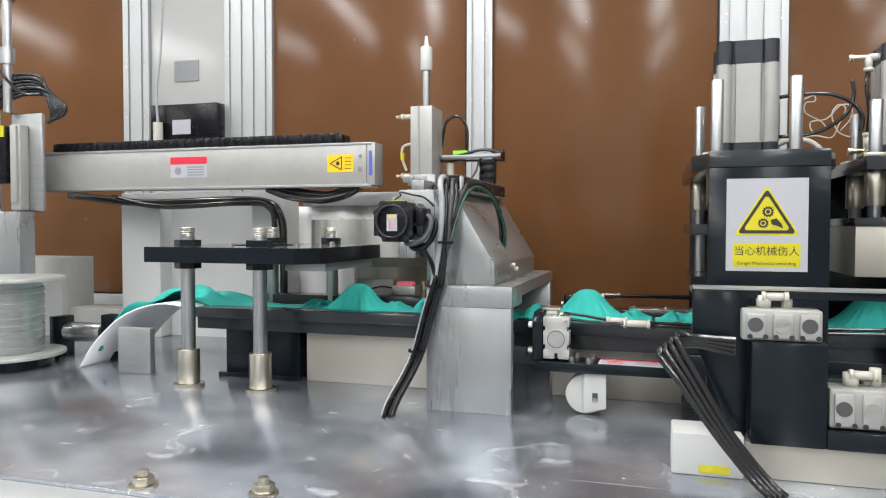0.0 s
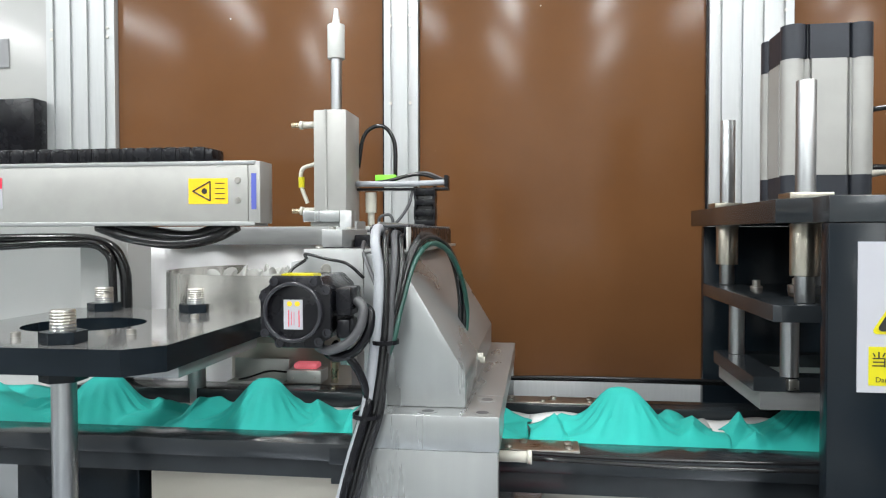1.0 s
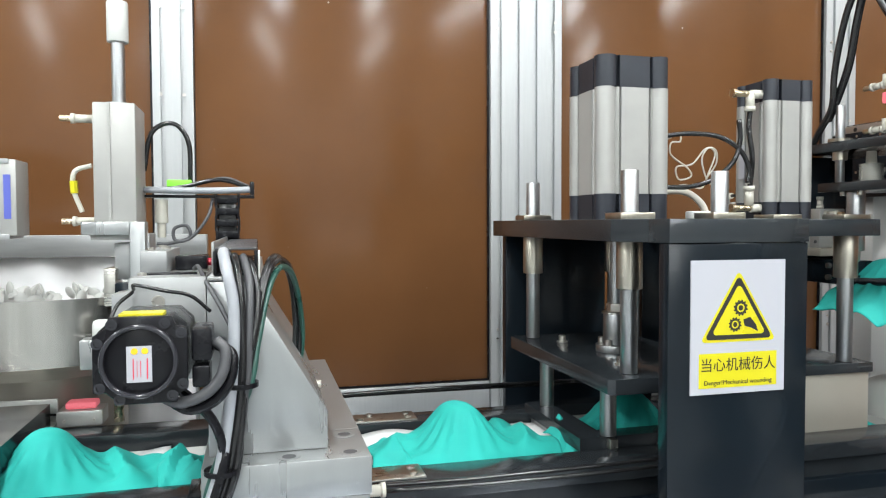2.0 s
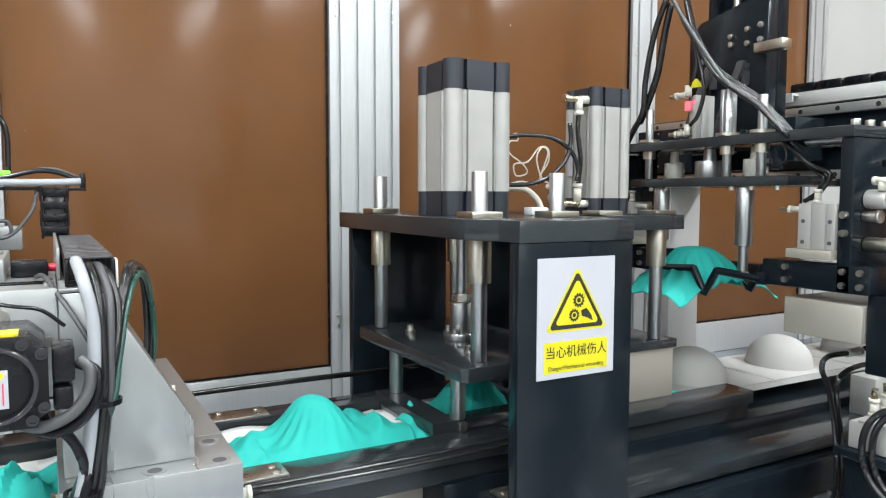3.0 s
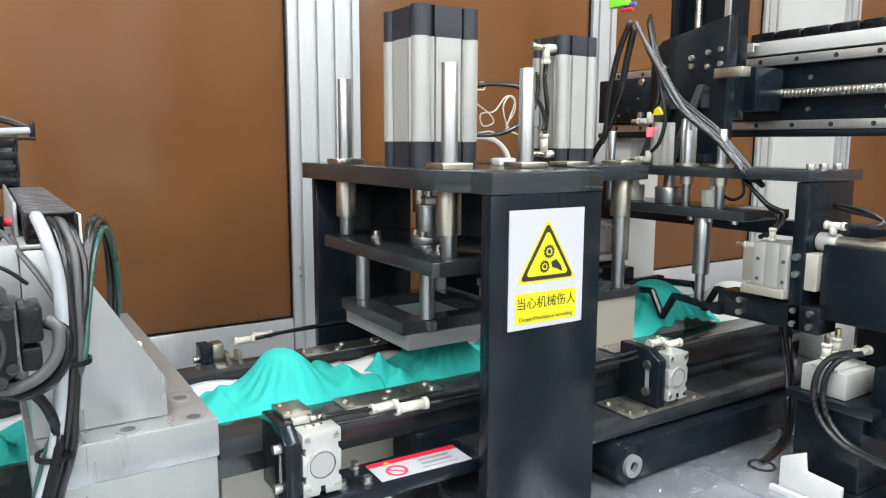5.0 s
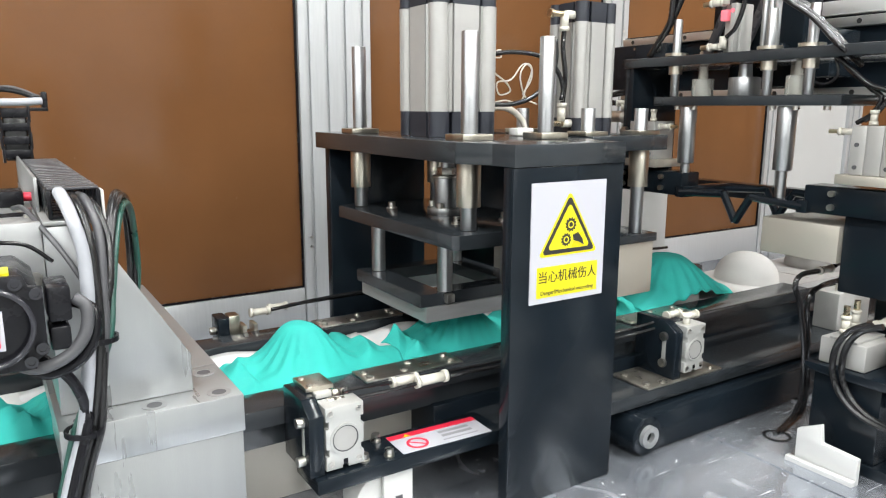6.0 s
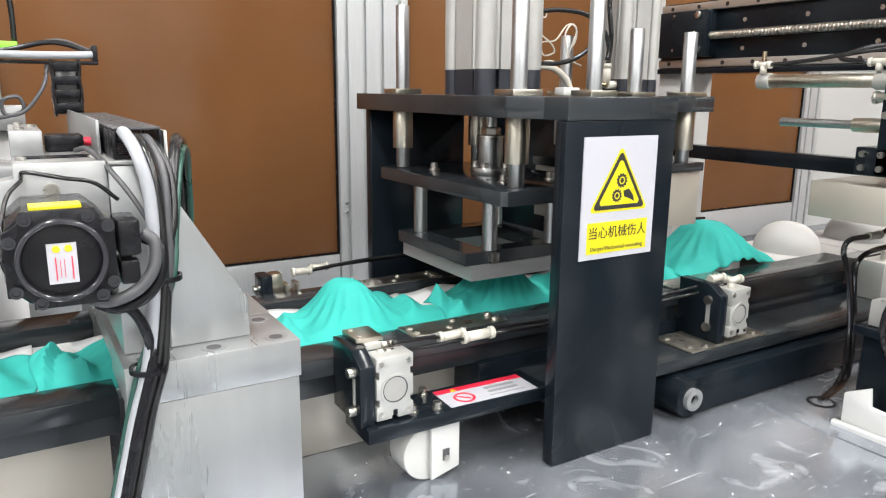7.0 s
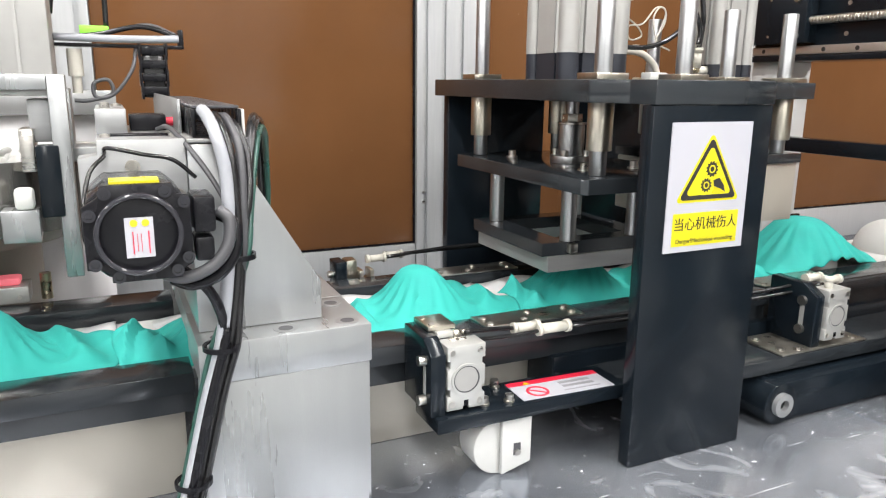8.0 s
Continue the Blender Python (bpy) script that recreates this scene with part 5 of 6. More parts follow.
def left_press():
    cols = ((-0.575, 1.715), (-0.38, 1.715), (-0.566, 2.10), (-0.377, 2.10))
    f = thing("guide_feet", (-0.47, 1.9, 0), "four nickel guide bushings bolted to the table", "guide bushings")
    for x, y in cols:
        bm = B(); cy(bm, (x, y, 0.008), 0.026, 0.082, "z", 28, bev=0.001); cy(bm, (x, y, 0.0), 0.036, 0.008, "z", 28); part("bushing", bm, NICKEL, f)
    t = thing("column_table", (-0.45, 1.88, 0.08), "black bored plate on four chrome columns, sinking", "tooling plate")
    PLATEN.append(t)
    outer = [(-0.66, 1.665), (-0.265, 1.665), (-0.225, 1.71), (-0.225, 2.15), (-0.66, 2.15)]
    bm = B()
    cx, cyy, r = -0.475, 1.905, 0.095
    lo, hi = [], []
    for z, ring_ in ((0.300, lo), (0.336, hi)):
        ring_.append([bm.verts.new((*p, z)) for p in outer])
        ring_.append([bm.verts.new((cx + r * math.cos(a), cyy + r * math.sin(a), z)) for a in (2 * math.pi * k / 40 for k in range(40))])
    for lv in (lo, hi):
        es = []
        for loop in lv:
            es += [bm.edges.new((loop[k], loop[(k + 1) % len(loop)])) for k in range(len(loop))]
        bmesh.ops.triangle_fill(bm, use_beauty=True, edges=es)
    for a, b in zip(lo, hi):
        for k in range(len(a)):
            bm.faces.new((a[k], a[(k + 1) % len(a)], b[(k + 1) % len(a)], b[k]))
    bmesh.ops.recalc_face_normals(bm, faces=bm.faces)
    pl = part("plate", bm, BLACK, t)
    # Only upward faces take the pale metal that boosts the white film's reflection.
    pl.data.materials.append(POLISHED)
    for p in pl.data.polygons:
        p.material_index = 1 if p.normal.z > 0.9 else 0
    bm = B(); bx(bm, -0.34, -0.235, 1.76, 2.05, 0.28, 0.2995, 0.002); part("under_plate", bm, ALU, t)
    for x, y in cols:
        bm = B(); cy(bm, (x, y, 0.082), 0.0165, 0.28, "z", 28); c = part("column", bm, CHROME, t)
        bm = B(); cy(bm, (x, y, 0.3365), 0.031, 0.016, "z", 6); part("nut", bm, BLACK, c, "black hexagon nut")
        bm = B(); cy(bm, (x, y, 0.284), 0.031, 0.0155, "z", 6); part("nut", bm, BLACK, c, "black hexagon nut")
        bm = B()
        for k in range(7):
            cy(bm, (x, y, 0.3525 + k * 0.0042), 0.0155, 0.0022, "z", 20, r2=0.0172); cy(bm, (x, y, 0.3547 + k * 0.0042), 0.0172, 0.002, "z", 20, r2=0.0155)
        part("thread", bm, STEEL, c)
    for x, y in ((-0.61, 1.80), (-0.33, 1.80), (-0.33, 2.0), (-0.48, 1.75)):
        screw(t, x, y, 0.336, 0.007, 0.008)
    # web of fabric fed in from the side
    bm = B(); g = []
    keys = ((-0.97, 0.05), (-0.92, 0.12), (-0.84, 0.175), (-0.74, 0.205), (-0.64, 0.19), (-0.52, 0.168), (-0.40, 0.164))
    line = smooth_path([(x, 0, z) for x, z in keys], 8)
    for i, p in enumerate(line):
        row = []
        for j in range(16):
            v = 1.855 + 0.19 * j / 15
            row.append(bm.verts.new((p.x, v, p.z + min(1.0, max(0.05, (-0.58 - p.x) / 0.12)) * (0.012 * math.sin(p.x * 34 + j * 0.7) + 0.009 * abs(math.sin(j * 0.9 + p.x * 21)) - 0.006))))
        g.append(row)
    for a, b in zip(g, g[1:]):
        for j in range(15):
            bm.faces.new((a[j], b[j], b[j + 1], a[j + 1]))
    f = single("fabric_web", bm, GREEN, "crumpled green non-woven fabric web running onto the conveyor", "fabric", (-0.74, 1.97, 0.1)); f.modifiers.new("thick", "SOLIDIFY").thickness = 0.0015
    bm = B(); g = []
    for p in smooth_path([(-1.0, 0, 0.0), (-0.95, 0, 0.07), (-0.86, 0, 0.145), (-0.75, 0, 0.182), (-0.64, 0, 0.176), (-0.52, 0, 0.162), (-0.42, 0, 0.158)], 8):
        g.append([bm.verts.new((p.x, v, p.z)) for v in (1.82, 1.90, 1.98, 2.08)])
    for a, b in zip(g, g[1:]):
        for j in range(3):
            bm.faces.new((a[j], b[j], b[j + 1], a[j + 1]))
    f = single("chute", bm, SHEET, "curved white plastic chute guiding the fabric", "chute", (-0.6, 1.95, 0)); f.modifiers.new("thick", "SOLIDIFY").thickness = 0.003
    bm = B(); bx(bm, -0.85, -0.75, 1.795, 1.815, 0.0, 0.12, 0.002); single("guide_plate", bm, ALU, "bare aluminium plate beside the chute", "guide", (-0.8, 1.8, 0))


def bowl():
    t = thing("feeder_bowl", (-0.27, 2.33, 0.0), "round polished steel feeder bowl with painted reflection streaks and white parts", "feeder bowl")
    bm = B(); ring(bm, (-0.272, 2.335, 0.305), 0.258, 0.254, 0.10, "z", 80); cy(bm, (-0.272, 2.335, 0.300), 0.257, 0.005, "z", 80); part("bowl", bm, BOWL, t)
    bm = B(); cy(bm, (-0.27, 2.34, 0.0), 0.13, 0.27, "z", 48); cy(bm, (-0.27, 2.33, 0.27), 0.19, 0.03, "z", 48, r2=0.21); part("drive", bm, BEIGE, t)
    rnd = random.Random(5)
    bm = B()
    for k in range(70):
        x, y = -0.27 + rnd.uniform(-0.14, 0.16), 2.32 + rnd.uniform(-0.15, 0.15)
        bmesh.ops.create_icosphere(bm, subdivisions=2, radius=1, matrix=Matrix.LocRotScale((x, y, 0.386 + rnd.uniform(-0.01, 0.012)), Euler((rnd.random() * 3, rnd.random() * 3, rnd.random() * 3)), (0.017, 0.013, 0.005)))
    ob = single("valve_parts", bm, WHITEPL, "loose white plastic parts heaped in the bowl", "plastic parts", (-0.27, 2.32, 0.3), "", "stuff")
    s = thing("sensor_box", (-0.18, 2.17, 0.19), "small grey sensor box with a glowing red lid", "sensor")
    bm = B(); bx(bm, -0.217, -0.147, 2.152, 2.20, 0.1905, 0.216, 0.002); part("box", bm, CASTGREY, s)
    bm = B(); bx(bm, -0.206, -0.158, 2.16, 2.193, 0.2165, 0.228, 0.004); part("red_lid", bm, REDLED, s)
    bm = B(); bx(bm, -0.332, -0.219, 2.172, 2.177, 0.1905, 0.234, 0.001); bx(bm, -0.332, -0.219, 2.135, 2.172, 0.1905, 0.195); part("angle_plate", bm, CASTGREY, s)
    bm = B(); tb(bm, [(-0.217, 2.16, 0.21), (-0.25, 2.145, 0.214), (-0.29, 2.14, 0.202), (-0.31, 2.14, 0.198)], 0.002); part("sensor_cable", bm, CABLE, s)
    for x in (-0.205, -0.16):
        bm = B(); cy(bm, (x, 2.149, 0.2), 0.003, 0.003, "y", 10); part("screw", bm, STEEL, s)
    bm = B(); cy(bm, (-0.125, 2.17, 0.1905), 0.008, 0.04, "z", 14); single("brass_stop", bm, BRASS, "small brass stop screw on the conveyor edge", "stop", (-0.125, 2.17, 0.19))
    g = thing("pick_guide", (-0.1, 2.06, 0.19), "grey slide guide with a clear acrylic strip", "slide guide")
    bm = B(); bx(bm, -0.112, -0.083, 2.08, 2.11, 0.33, 0.43, 0.002); part("slider", bm, BLACK, g)
    bm = B(); bx(bm, -0.090, -0.067, 2.085, 2.12, 0.24, 0.526, 0.002); bx(bm, -0.16, -0.09, 2.085, 2.12, 0.505, 0.526, 0.002); part("guide", bm, ALUSAT, g)
    bm = B(); bx(bm, -0.16, -0.114, 2.06, 2.10, 0.30, 0.345, 0.002); part("jaw", bm, ALUSAT, g)
    bm = B(); bx(bm, -0.142, -0.118, 2.058, 2.082, 0.345, 0.375, 0.006); part("part_in_jaw", bm, WHITEPL, g)


def far_left():
    t = thing("pick_robot", (-1.5, 2.05, 0.0), "grey vertical pick-up robot with black cables", "pick robot")
    bm = B(); bx(bm, -1.49, -1.362, 2.065, 2.08, 0.43, 0.745, 0.01); part("plate", bm, ALU, t)
    bm = B(); bx(bm, -1.455, -1.415, 2.03, 2.0645, 0.435, 0.705, 0.004); bx(bm, -1.447, -1.423, 2.022, 2.03, 0.46, 0.70, 0.002); part("slide", bm, WHITECYL, t, "pale slide unit")
    bm = B(); bx(bm, -1.54, -1.46, 2.02, 2.06, 0.52, 0.70, 0.004); part("drive", bm, PLASTIC, t)
    bm = B(); bx(bm, -1.52, -1.465, 2.015, 2.0195, 0.665, 0.70); part("yellow_label", bm, YELLOW, t)
    bm = B(); bx(bm, -1.62, -1.565, 2.0, 2.1, 0.0, 0.78, 0.004); bx(bm, -1.56, -1.39, 2.0, 2.06, 0.22, 0.43, 0.004); part("column", bm, ALUSAT, t)
    bm = B(); cy(bm, (-1.48, 2.05, 0.745), 0.014, 0.42, "z", 20); cy(bm, (-1.48, 2.05, 0.90), 0.022, 0.05, "z", 20); cy(bm, (-1.48, 2.05, 1.10), 0.024, 0.03, "z", 20); part("rod", bm, CHROME, t)
    bm = B()
    for k in range(7):
        e = 0.006 * math.sin(k * 2.3)
        tb(bm, [(-1.62, 2.08 + e, 0.72 + 0.014 * k), (-1.48 + e, 2.06, 0.79 + 0.012 * k), (-1.36, 2.05 + e, 0.80 + 0.009 * k), (-1.27 - 0.01 * k, 2.05, 0.77 + 0.006 * k), (-1.26 - 0.008 * k, 2.05, 0.735), (-1.33, 2.06 + e, 0.715 + e)], 0.0062)
    tb(bm, [(-1.50, 2.03, 0.89), (-1.46, 2.02, 0.85), (-1.40, 2.03, 0.80), (-1.34, 2.04, 0.795)], 0.005)
    part("cable", bm, CABLE, t)
    r = thing("fabric_roller", (-1.25, 1.75, 0), "pale ribbed roller stand at the end of the bed", "roller")
    bm = B(); cy(bm, (-1.21, 1.78, 0.04), 0.092, 0.19, "z", 40); part("drum", bm, CASTGREY, r)
    for z in (0.03, 0.235):
        bm = B(); cy(bm, (-1.21, 1.78, z), 0.15, 0.010, "z", 48, bev=0.002); part("flange", bm, CASTGREY, r)
    bm = B(); cy(bm, (-1.21, 1.78, 0.0), 0.12, 0.03, "z", 32); part("foot", bm, BLACK, r)
    for k in range(9):
        bm = B(); ring(bm, (-1.21, 1.78, 0.045 + k * 0.02), 0.097, 0.091, 0.012, "z", 40); part("rib", bm, ALU, r)
    c = thing("cylinder_block", (-1.1, 1.97, 0), "bright metal cylinder on a small black block", "air cylinder")
    bm = B(); cy(bm, (-1.16, 1.95, 0.075), 0.028, 0.13, "x", 24, bev=0.003); part("barrel", bm, CHROME, c)
    for a in ((-1.20, -1.165, 1.92, 1.98, 0.0, 0.12), (-1.026, -0.98, 1.93, 1.97, 0.0, 0.13)):
        bm = B(); bx(bm, *a, 0.003); part("block", bm, BLACK, c)
    bm = B(); bx(bm, -1.75, -1.475, 2.25, 2.40, 0.0, 0.275, 0.004); bx(bm, -1.475, -1.18, 2.28, 2.4, 0.0, 0.10, 0.003); single("guard_box", bm, CASTGREY, "pale grey guard box beside the feed", "guard", (-1.55, 2.17, 0))


# ---- the gripper gantry ----
def gantry_right():
    t = thing("gantry_beam", (1.68, 1.5, 0), "black gantry beam with a ball screw and steel rails", "gantry")
    bm = B(); bx(bm, 1.60, 1.74, 0.9, 2.44, 0.585, 0.772, 0.003); part("beam", bm, BLACK, t)
    bm = B(); bx(bm, 1.57, 1.599, 0.9, 2.455, 0.583, 0.597, 0.002); part("lower_lip", bm, BLACK, t)
    bm = B(); bx(bm, 1.555, 1.599, 2.25, 2.44, 0.626, 0.745, 0.003); blk = part("bearing_block", bm, BLACK, t)
    for y, z in ((2.275, 0.732), (2.275, 0.643)):
        bm = B(); cy(bm, (1.545, y, z), 0.0095, 0.01, "x", 16, bev=0.001); cy(bm, (1.5445, y, z), 0.005, 0.001, "x", 6); part("bolt", bm, STEEL, blk)
    for y, z in ((2.36, 0.735), (2.36, 0.645), (2.29, 0.689)):
        bm = B(); cy(bm, (1.5543, y, z), 0.0035, 0.001, "x", 10); part("bolt_hole", bm, STEEL, blk)
    bm = B(); cy(bm, (1.575, 0.95, 0.680), 0.008, 1.30, "y", 20)
    k = 0.95
    while k < 2.25:
        ring(bm, (1.575, k, 0.680), 0.0105, 0.0078, 0.004, "y", 16); k += 0.009
    part("ball_screw", bm, STEEL, t, "bright threaded ball screw")
    for z in (0.610, 0.756):
        bm = B(); bx(bm, 1.582, 1.5995, 0.9, 2.43, z - 0.0105, z + 0.0105, 0.002); rail = part("rail", bm, RAILST, t, "bright linear rail")
        for q in range(17):
            bm = B(); cy(bm, (1.5812, 0.96 + q * 0.0895, z), 0.0055, 0.0008, "x", 12); part("rail_bolt", bm, INK, rail)
    for q in range(7):
        for z in (0.645, 0.715):
            bm = B(); cy(bm, (1.5985, 1.15 + q * 0.17, z), 0.0055, 0.0015, "x", 12); part("bolt", bm, STEEL, t)
    bm = B(); bx(bm, 1.59, 1.73, 0.9, 2.0, 0.773, 0.803, 0.002); part("cover", bm, WHITE, t, "white cable tray")
    bm = B(); bx(bm, 1.565, 1.589, 1.955, 2.0, 0.795, 0.800); bx(bm, 1.565, 1.570, 1.955, 2.0, 0.780, 0.795); part("tab", bm, WHITE, t)
    for q in range(16):
        y = 0.95 + q * 0.065
        bm = B(); bx(bm, 1.60, 1.68, y, y + 0.063, 0.804, 0.826, 0.006); part("chain_link", bm, PLASTIC, t)
    bm = B(); bx(bm, 1.61, 1.73, 2.36, 2.45, 0.0, 0.5845, 0.003); part("post", bm, WHITE, t, "white painted gantry post")
    bm = B(); bx(bm, 1.58, 1.62, 1.0, 2.358, 0.357, 0.393, 0.002); part("lower_bar", bm, BLACK, t)
    bm = B(); bx(bm, 1.61, 1.73, 1.0, 1.09, 0.0, 0.5845, 0.003); part("post", bm, WHITE, t, "white painted gantry post")
    b = thing("heater_box", (1.3, 1.64, 0), "bare metal box on a black pillar beside the line", "box")
    bm = B(); bx(bm, 1.2, 1.36, 1.553, 1.695, 0.318, 0.382, 0.002); part("box", bm, BEIGE, b)
    bm = B(); bx(bm, 1.21, 1.42, 1.40, 1.552, 0.27, 0.40, 0.003); part("arm", bm, BLACK, b)
    bm = B(); bx(bm, 1.34, 1.42, 1.42, 1.55, 0.0, 0.2695, 0.003); part("pillar", bm, BLACK, b)


GRIP, LIFT = [], []


def lift_column():
    """The upright axis on the gantry: it travels along the beam, and the gripper slides down it."""
    t = thing("lift_column", (1.46, 1.98, 0.62), "black upright axis with a ball screw, riding on the gantry", "linear axis")
    LIFT.append(t)
    bm = B(); bx(bm, 1.44, 1.475, 1.905, 2.072, 0.62, 1.55, 0.003); part("body", bm, BLACK, t)
    bm = B(); bx(bm, 1.415, 1.4395, 2.05, 2.072, 0.62, 1.55, 0.001); bx(bm, 1.415, 1.4395, 1.905, 1.925, 0.62, 1.55, 0.001); part("side_strip", bm, BLACK, t)
    bm = B(); cy(bm, (1.428, 2.003, 0.66), 0.008, 0.86, "z", 18); part("ball_screw", bm, STEEL, t, "bright threaded ball screw")
    bm = B(); bx(bm, 1.408, 1.4145, 1.907, 1.921, 0.62, 1.55, 0.001); part("rail", bm, RAILST, t, "bright linear rail")
    bm = B(); bx(bm, 1.4755, 1.578, 1.88, 2.06, 0.64, 0.735, 0.003); part("saddle", bm, BLACK, t)


def gripper_unit(t, s, yc):
    """One side's finger unit: s = -1 towards the front, 1 towards the back."""
    def Y(v):
        return yc + s * v

    def rod(x, v0, v1, z, r, name, m, bev=0.0):
        bm = B(); cy(bm, (x, min(Y(v0), Y(v1)), z), r, v1 - v0, "y", 24, bev=bev); return part(name, bm, m, t)
    bm = B(); bx(bm, 1.195, 1.335, Y(0.272), Y(0.296), 0.40, 0.657, 0.002); part("hanger", bm, BLACK, t)
    bm = B(); pr(bm, [(Y(0.2), 0.40), (Y(0.272), 0.40), (Y(0.272), 0.48)], 1.27, 1.29, "yz", 0.001); part("gusset", bm, BLACK, t)
    bm = B()
    for v0, v1 in ((0.203, 0.2265), (0.2295, 0.2525), (0.2555, 0.2705)):
        bx(bm, 1.19, 1.25, Y(v0), Y(v1), 0.470, 0.548, 0.001)
    bx(bm, 1.193, 1.247, Y(0.204), Y(0.27), 0.471, 0.547)
    c = part("air_cylinder", bm, WHITECYL, t, "pale square air cylinder")
    for a, z in ((0.213, 0.482), (0.262, 0.482), (0.213, 0.518), (0.262, 0.518)):
        bm = B(); cy(bm, (1.1885, Y(a), z), 0.0035, 0.0015, "x", 12); part("bolt_hole", bm, DARKGREY, c)
    bm = B(); bx(bm, 1.18, 1.26, Y(0.188), Y(0.271), 0.454, 0.4695, 0.001); part("base_plate", bm, BEIGE, t)
    bm = B(); bx(bm, 1.195, 1.25, Y(0.13), Y(0.33), 0.40, 0.447, 0.003); part("jaw_block", bm, BLACK, t)
    for a in (0.315, 0.285, 0.18):
        for z in (0.413, 0.436):
            bm = B(); cy(bm, (1.188, Y(a), z), 0.0055, 0.007, "x", 12); part("bolt", bm, STEEL, t)
    for z in (0.53, 0.50):
        bm = B(); cy(bm, (1.185, Y(0.285), z), 0.006, 0.01, "x", 14); part("bolt", bm, STEEL, t)
    for x in (1.195, 1.33):
        bm = B(); tb(bm, [(x, Y(0.13), 0.408), (x, Y(0.03), 0.415)], 0.0075, 8, 2); tb(bm, [(x, Y(0.03), 0.417), (x, Y(0.0), 0.365)], 0.0075, 8, 2); part("finger", bm, BLACK, t)
    bm = B(); bx(bm, 1.19, 1.34, Y(0.12), Y(0.14), 0.398, 0.42, 0.002); part("finger_bar", bm, BLACK, t)
    rod(1.235, 0.3, 0.50, 0.481, 0.0078, "rod", CHROME)
    rod(1.235, 0.297, 0.36, 0.481, 0.0125, "sleeve", NICKEL, 0.001)
    rod(1.235, 0.33, 0.53, 0.556, 0.0125, "cylinder_tube", NICKEL, 0.001)
    rod(1.235, 0.297, 0.332, 0.556, 0.016, "cylinder_head", CASTGREY, 0.002)
    rod(1.235, 0.53, 0.556, 0.556, 0.015, "cylinder_head", CASTGREY, 0.002)
    rod(1.225, 0.297, 0.32, 0.528, 0.0085, "stop_screw", STEEL, 0.001)
    rod(1.225, 0.32, 0.326, 0.528, 0.011, "lock_nut", STEEL, 0.001)
    for v in (0.325, 0.543):
        bm = B(); cy(bm, (1.225, Y(v), 0.57), 0.006, 0.014, "z", 12); push_fitting(bm, (1.225, min(Y(v - 0.012), Y(v + 0.016)), 0.586), "y", 0.026, 0.0058); part("fittings", bm, FITTING, t, "cream elbow air fitting")
    bm = B(); cy(bm, (1.225, Y(0.543), 0.593), 0.004, 0.018, "z", 10); part("adjuster", bm, BRASS, t)
    bm = B(); tb(bm, [(1.225, Y(0.527), 0.586), (1.235, Y(0.46), 0.592), (1.25, Y(0.36), 0.606), (1.27, Y(0.3), 0.614)], 0.004); tb(bm, [(1.225, Y(0.345), 0.587), (1.235, Y(0.4), 0.595), (1.25, Y(0.36), 0.612), (1.27, Y(0.3), 0.618)], 0.004); part("air_tubes", bm, CABLE, t)
    bm = B(); push_fitting(bm, (1.205, min(Y(0.202), Y(0.176)), 0.538), "y", 0.024, 0.0052); part("fittings", bm, FITTING, t)
    bm = B(); push_fitting(bm, (1.21, Y(0.225), 0.553), "z", 0.016, 0.0055); part("fittings", bm, FITTING, t)
    bm = B(); cy(bm, (1.205, min(Y(0.158), Y(0.176)), 0.538), 0.0035, 0.018, "y", 10); part("adjuster", bm, BRASS, t)


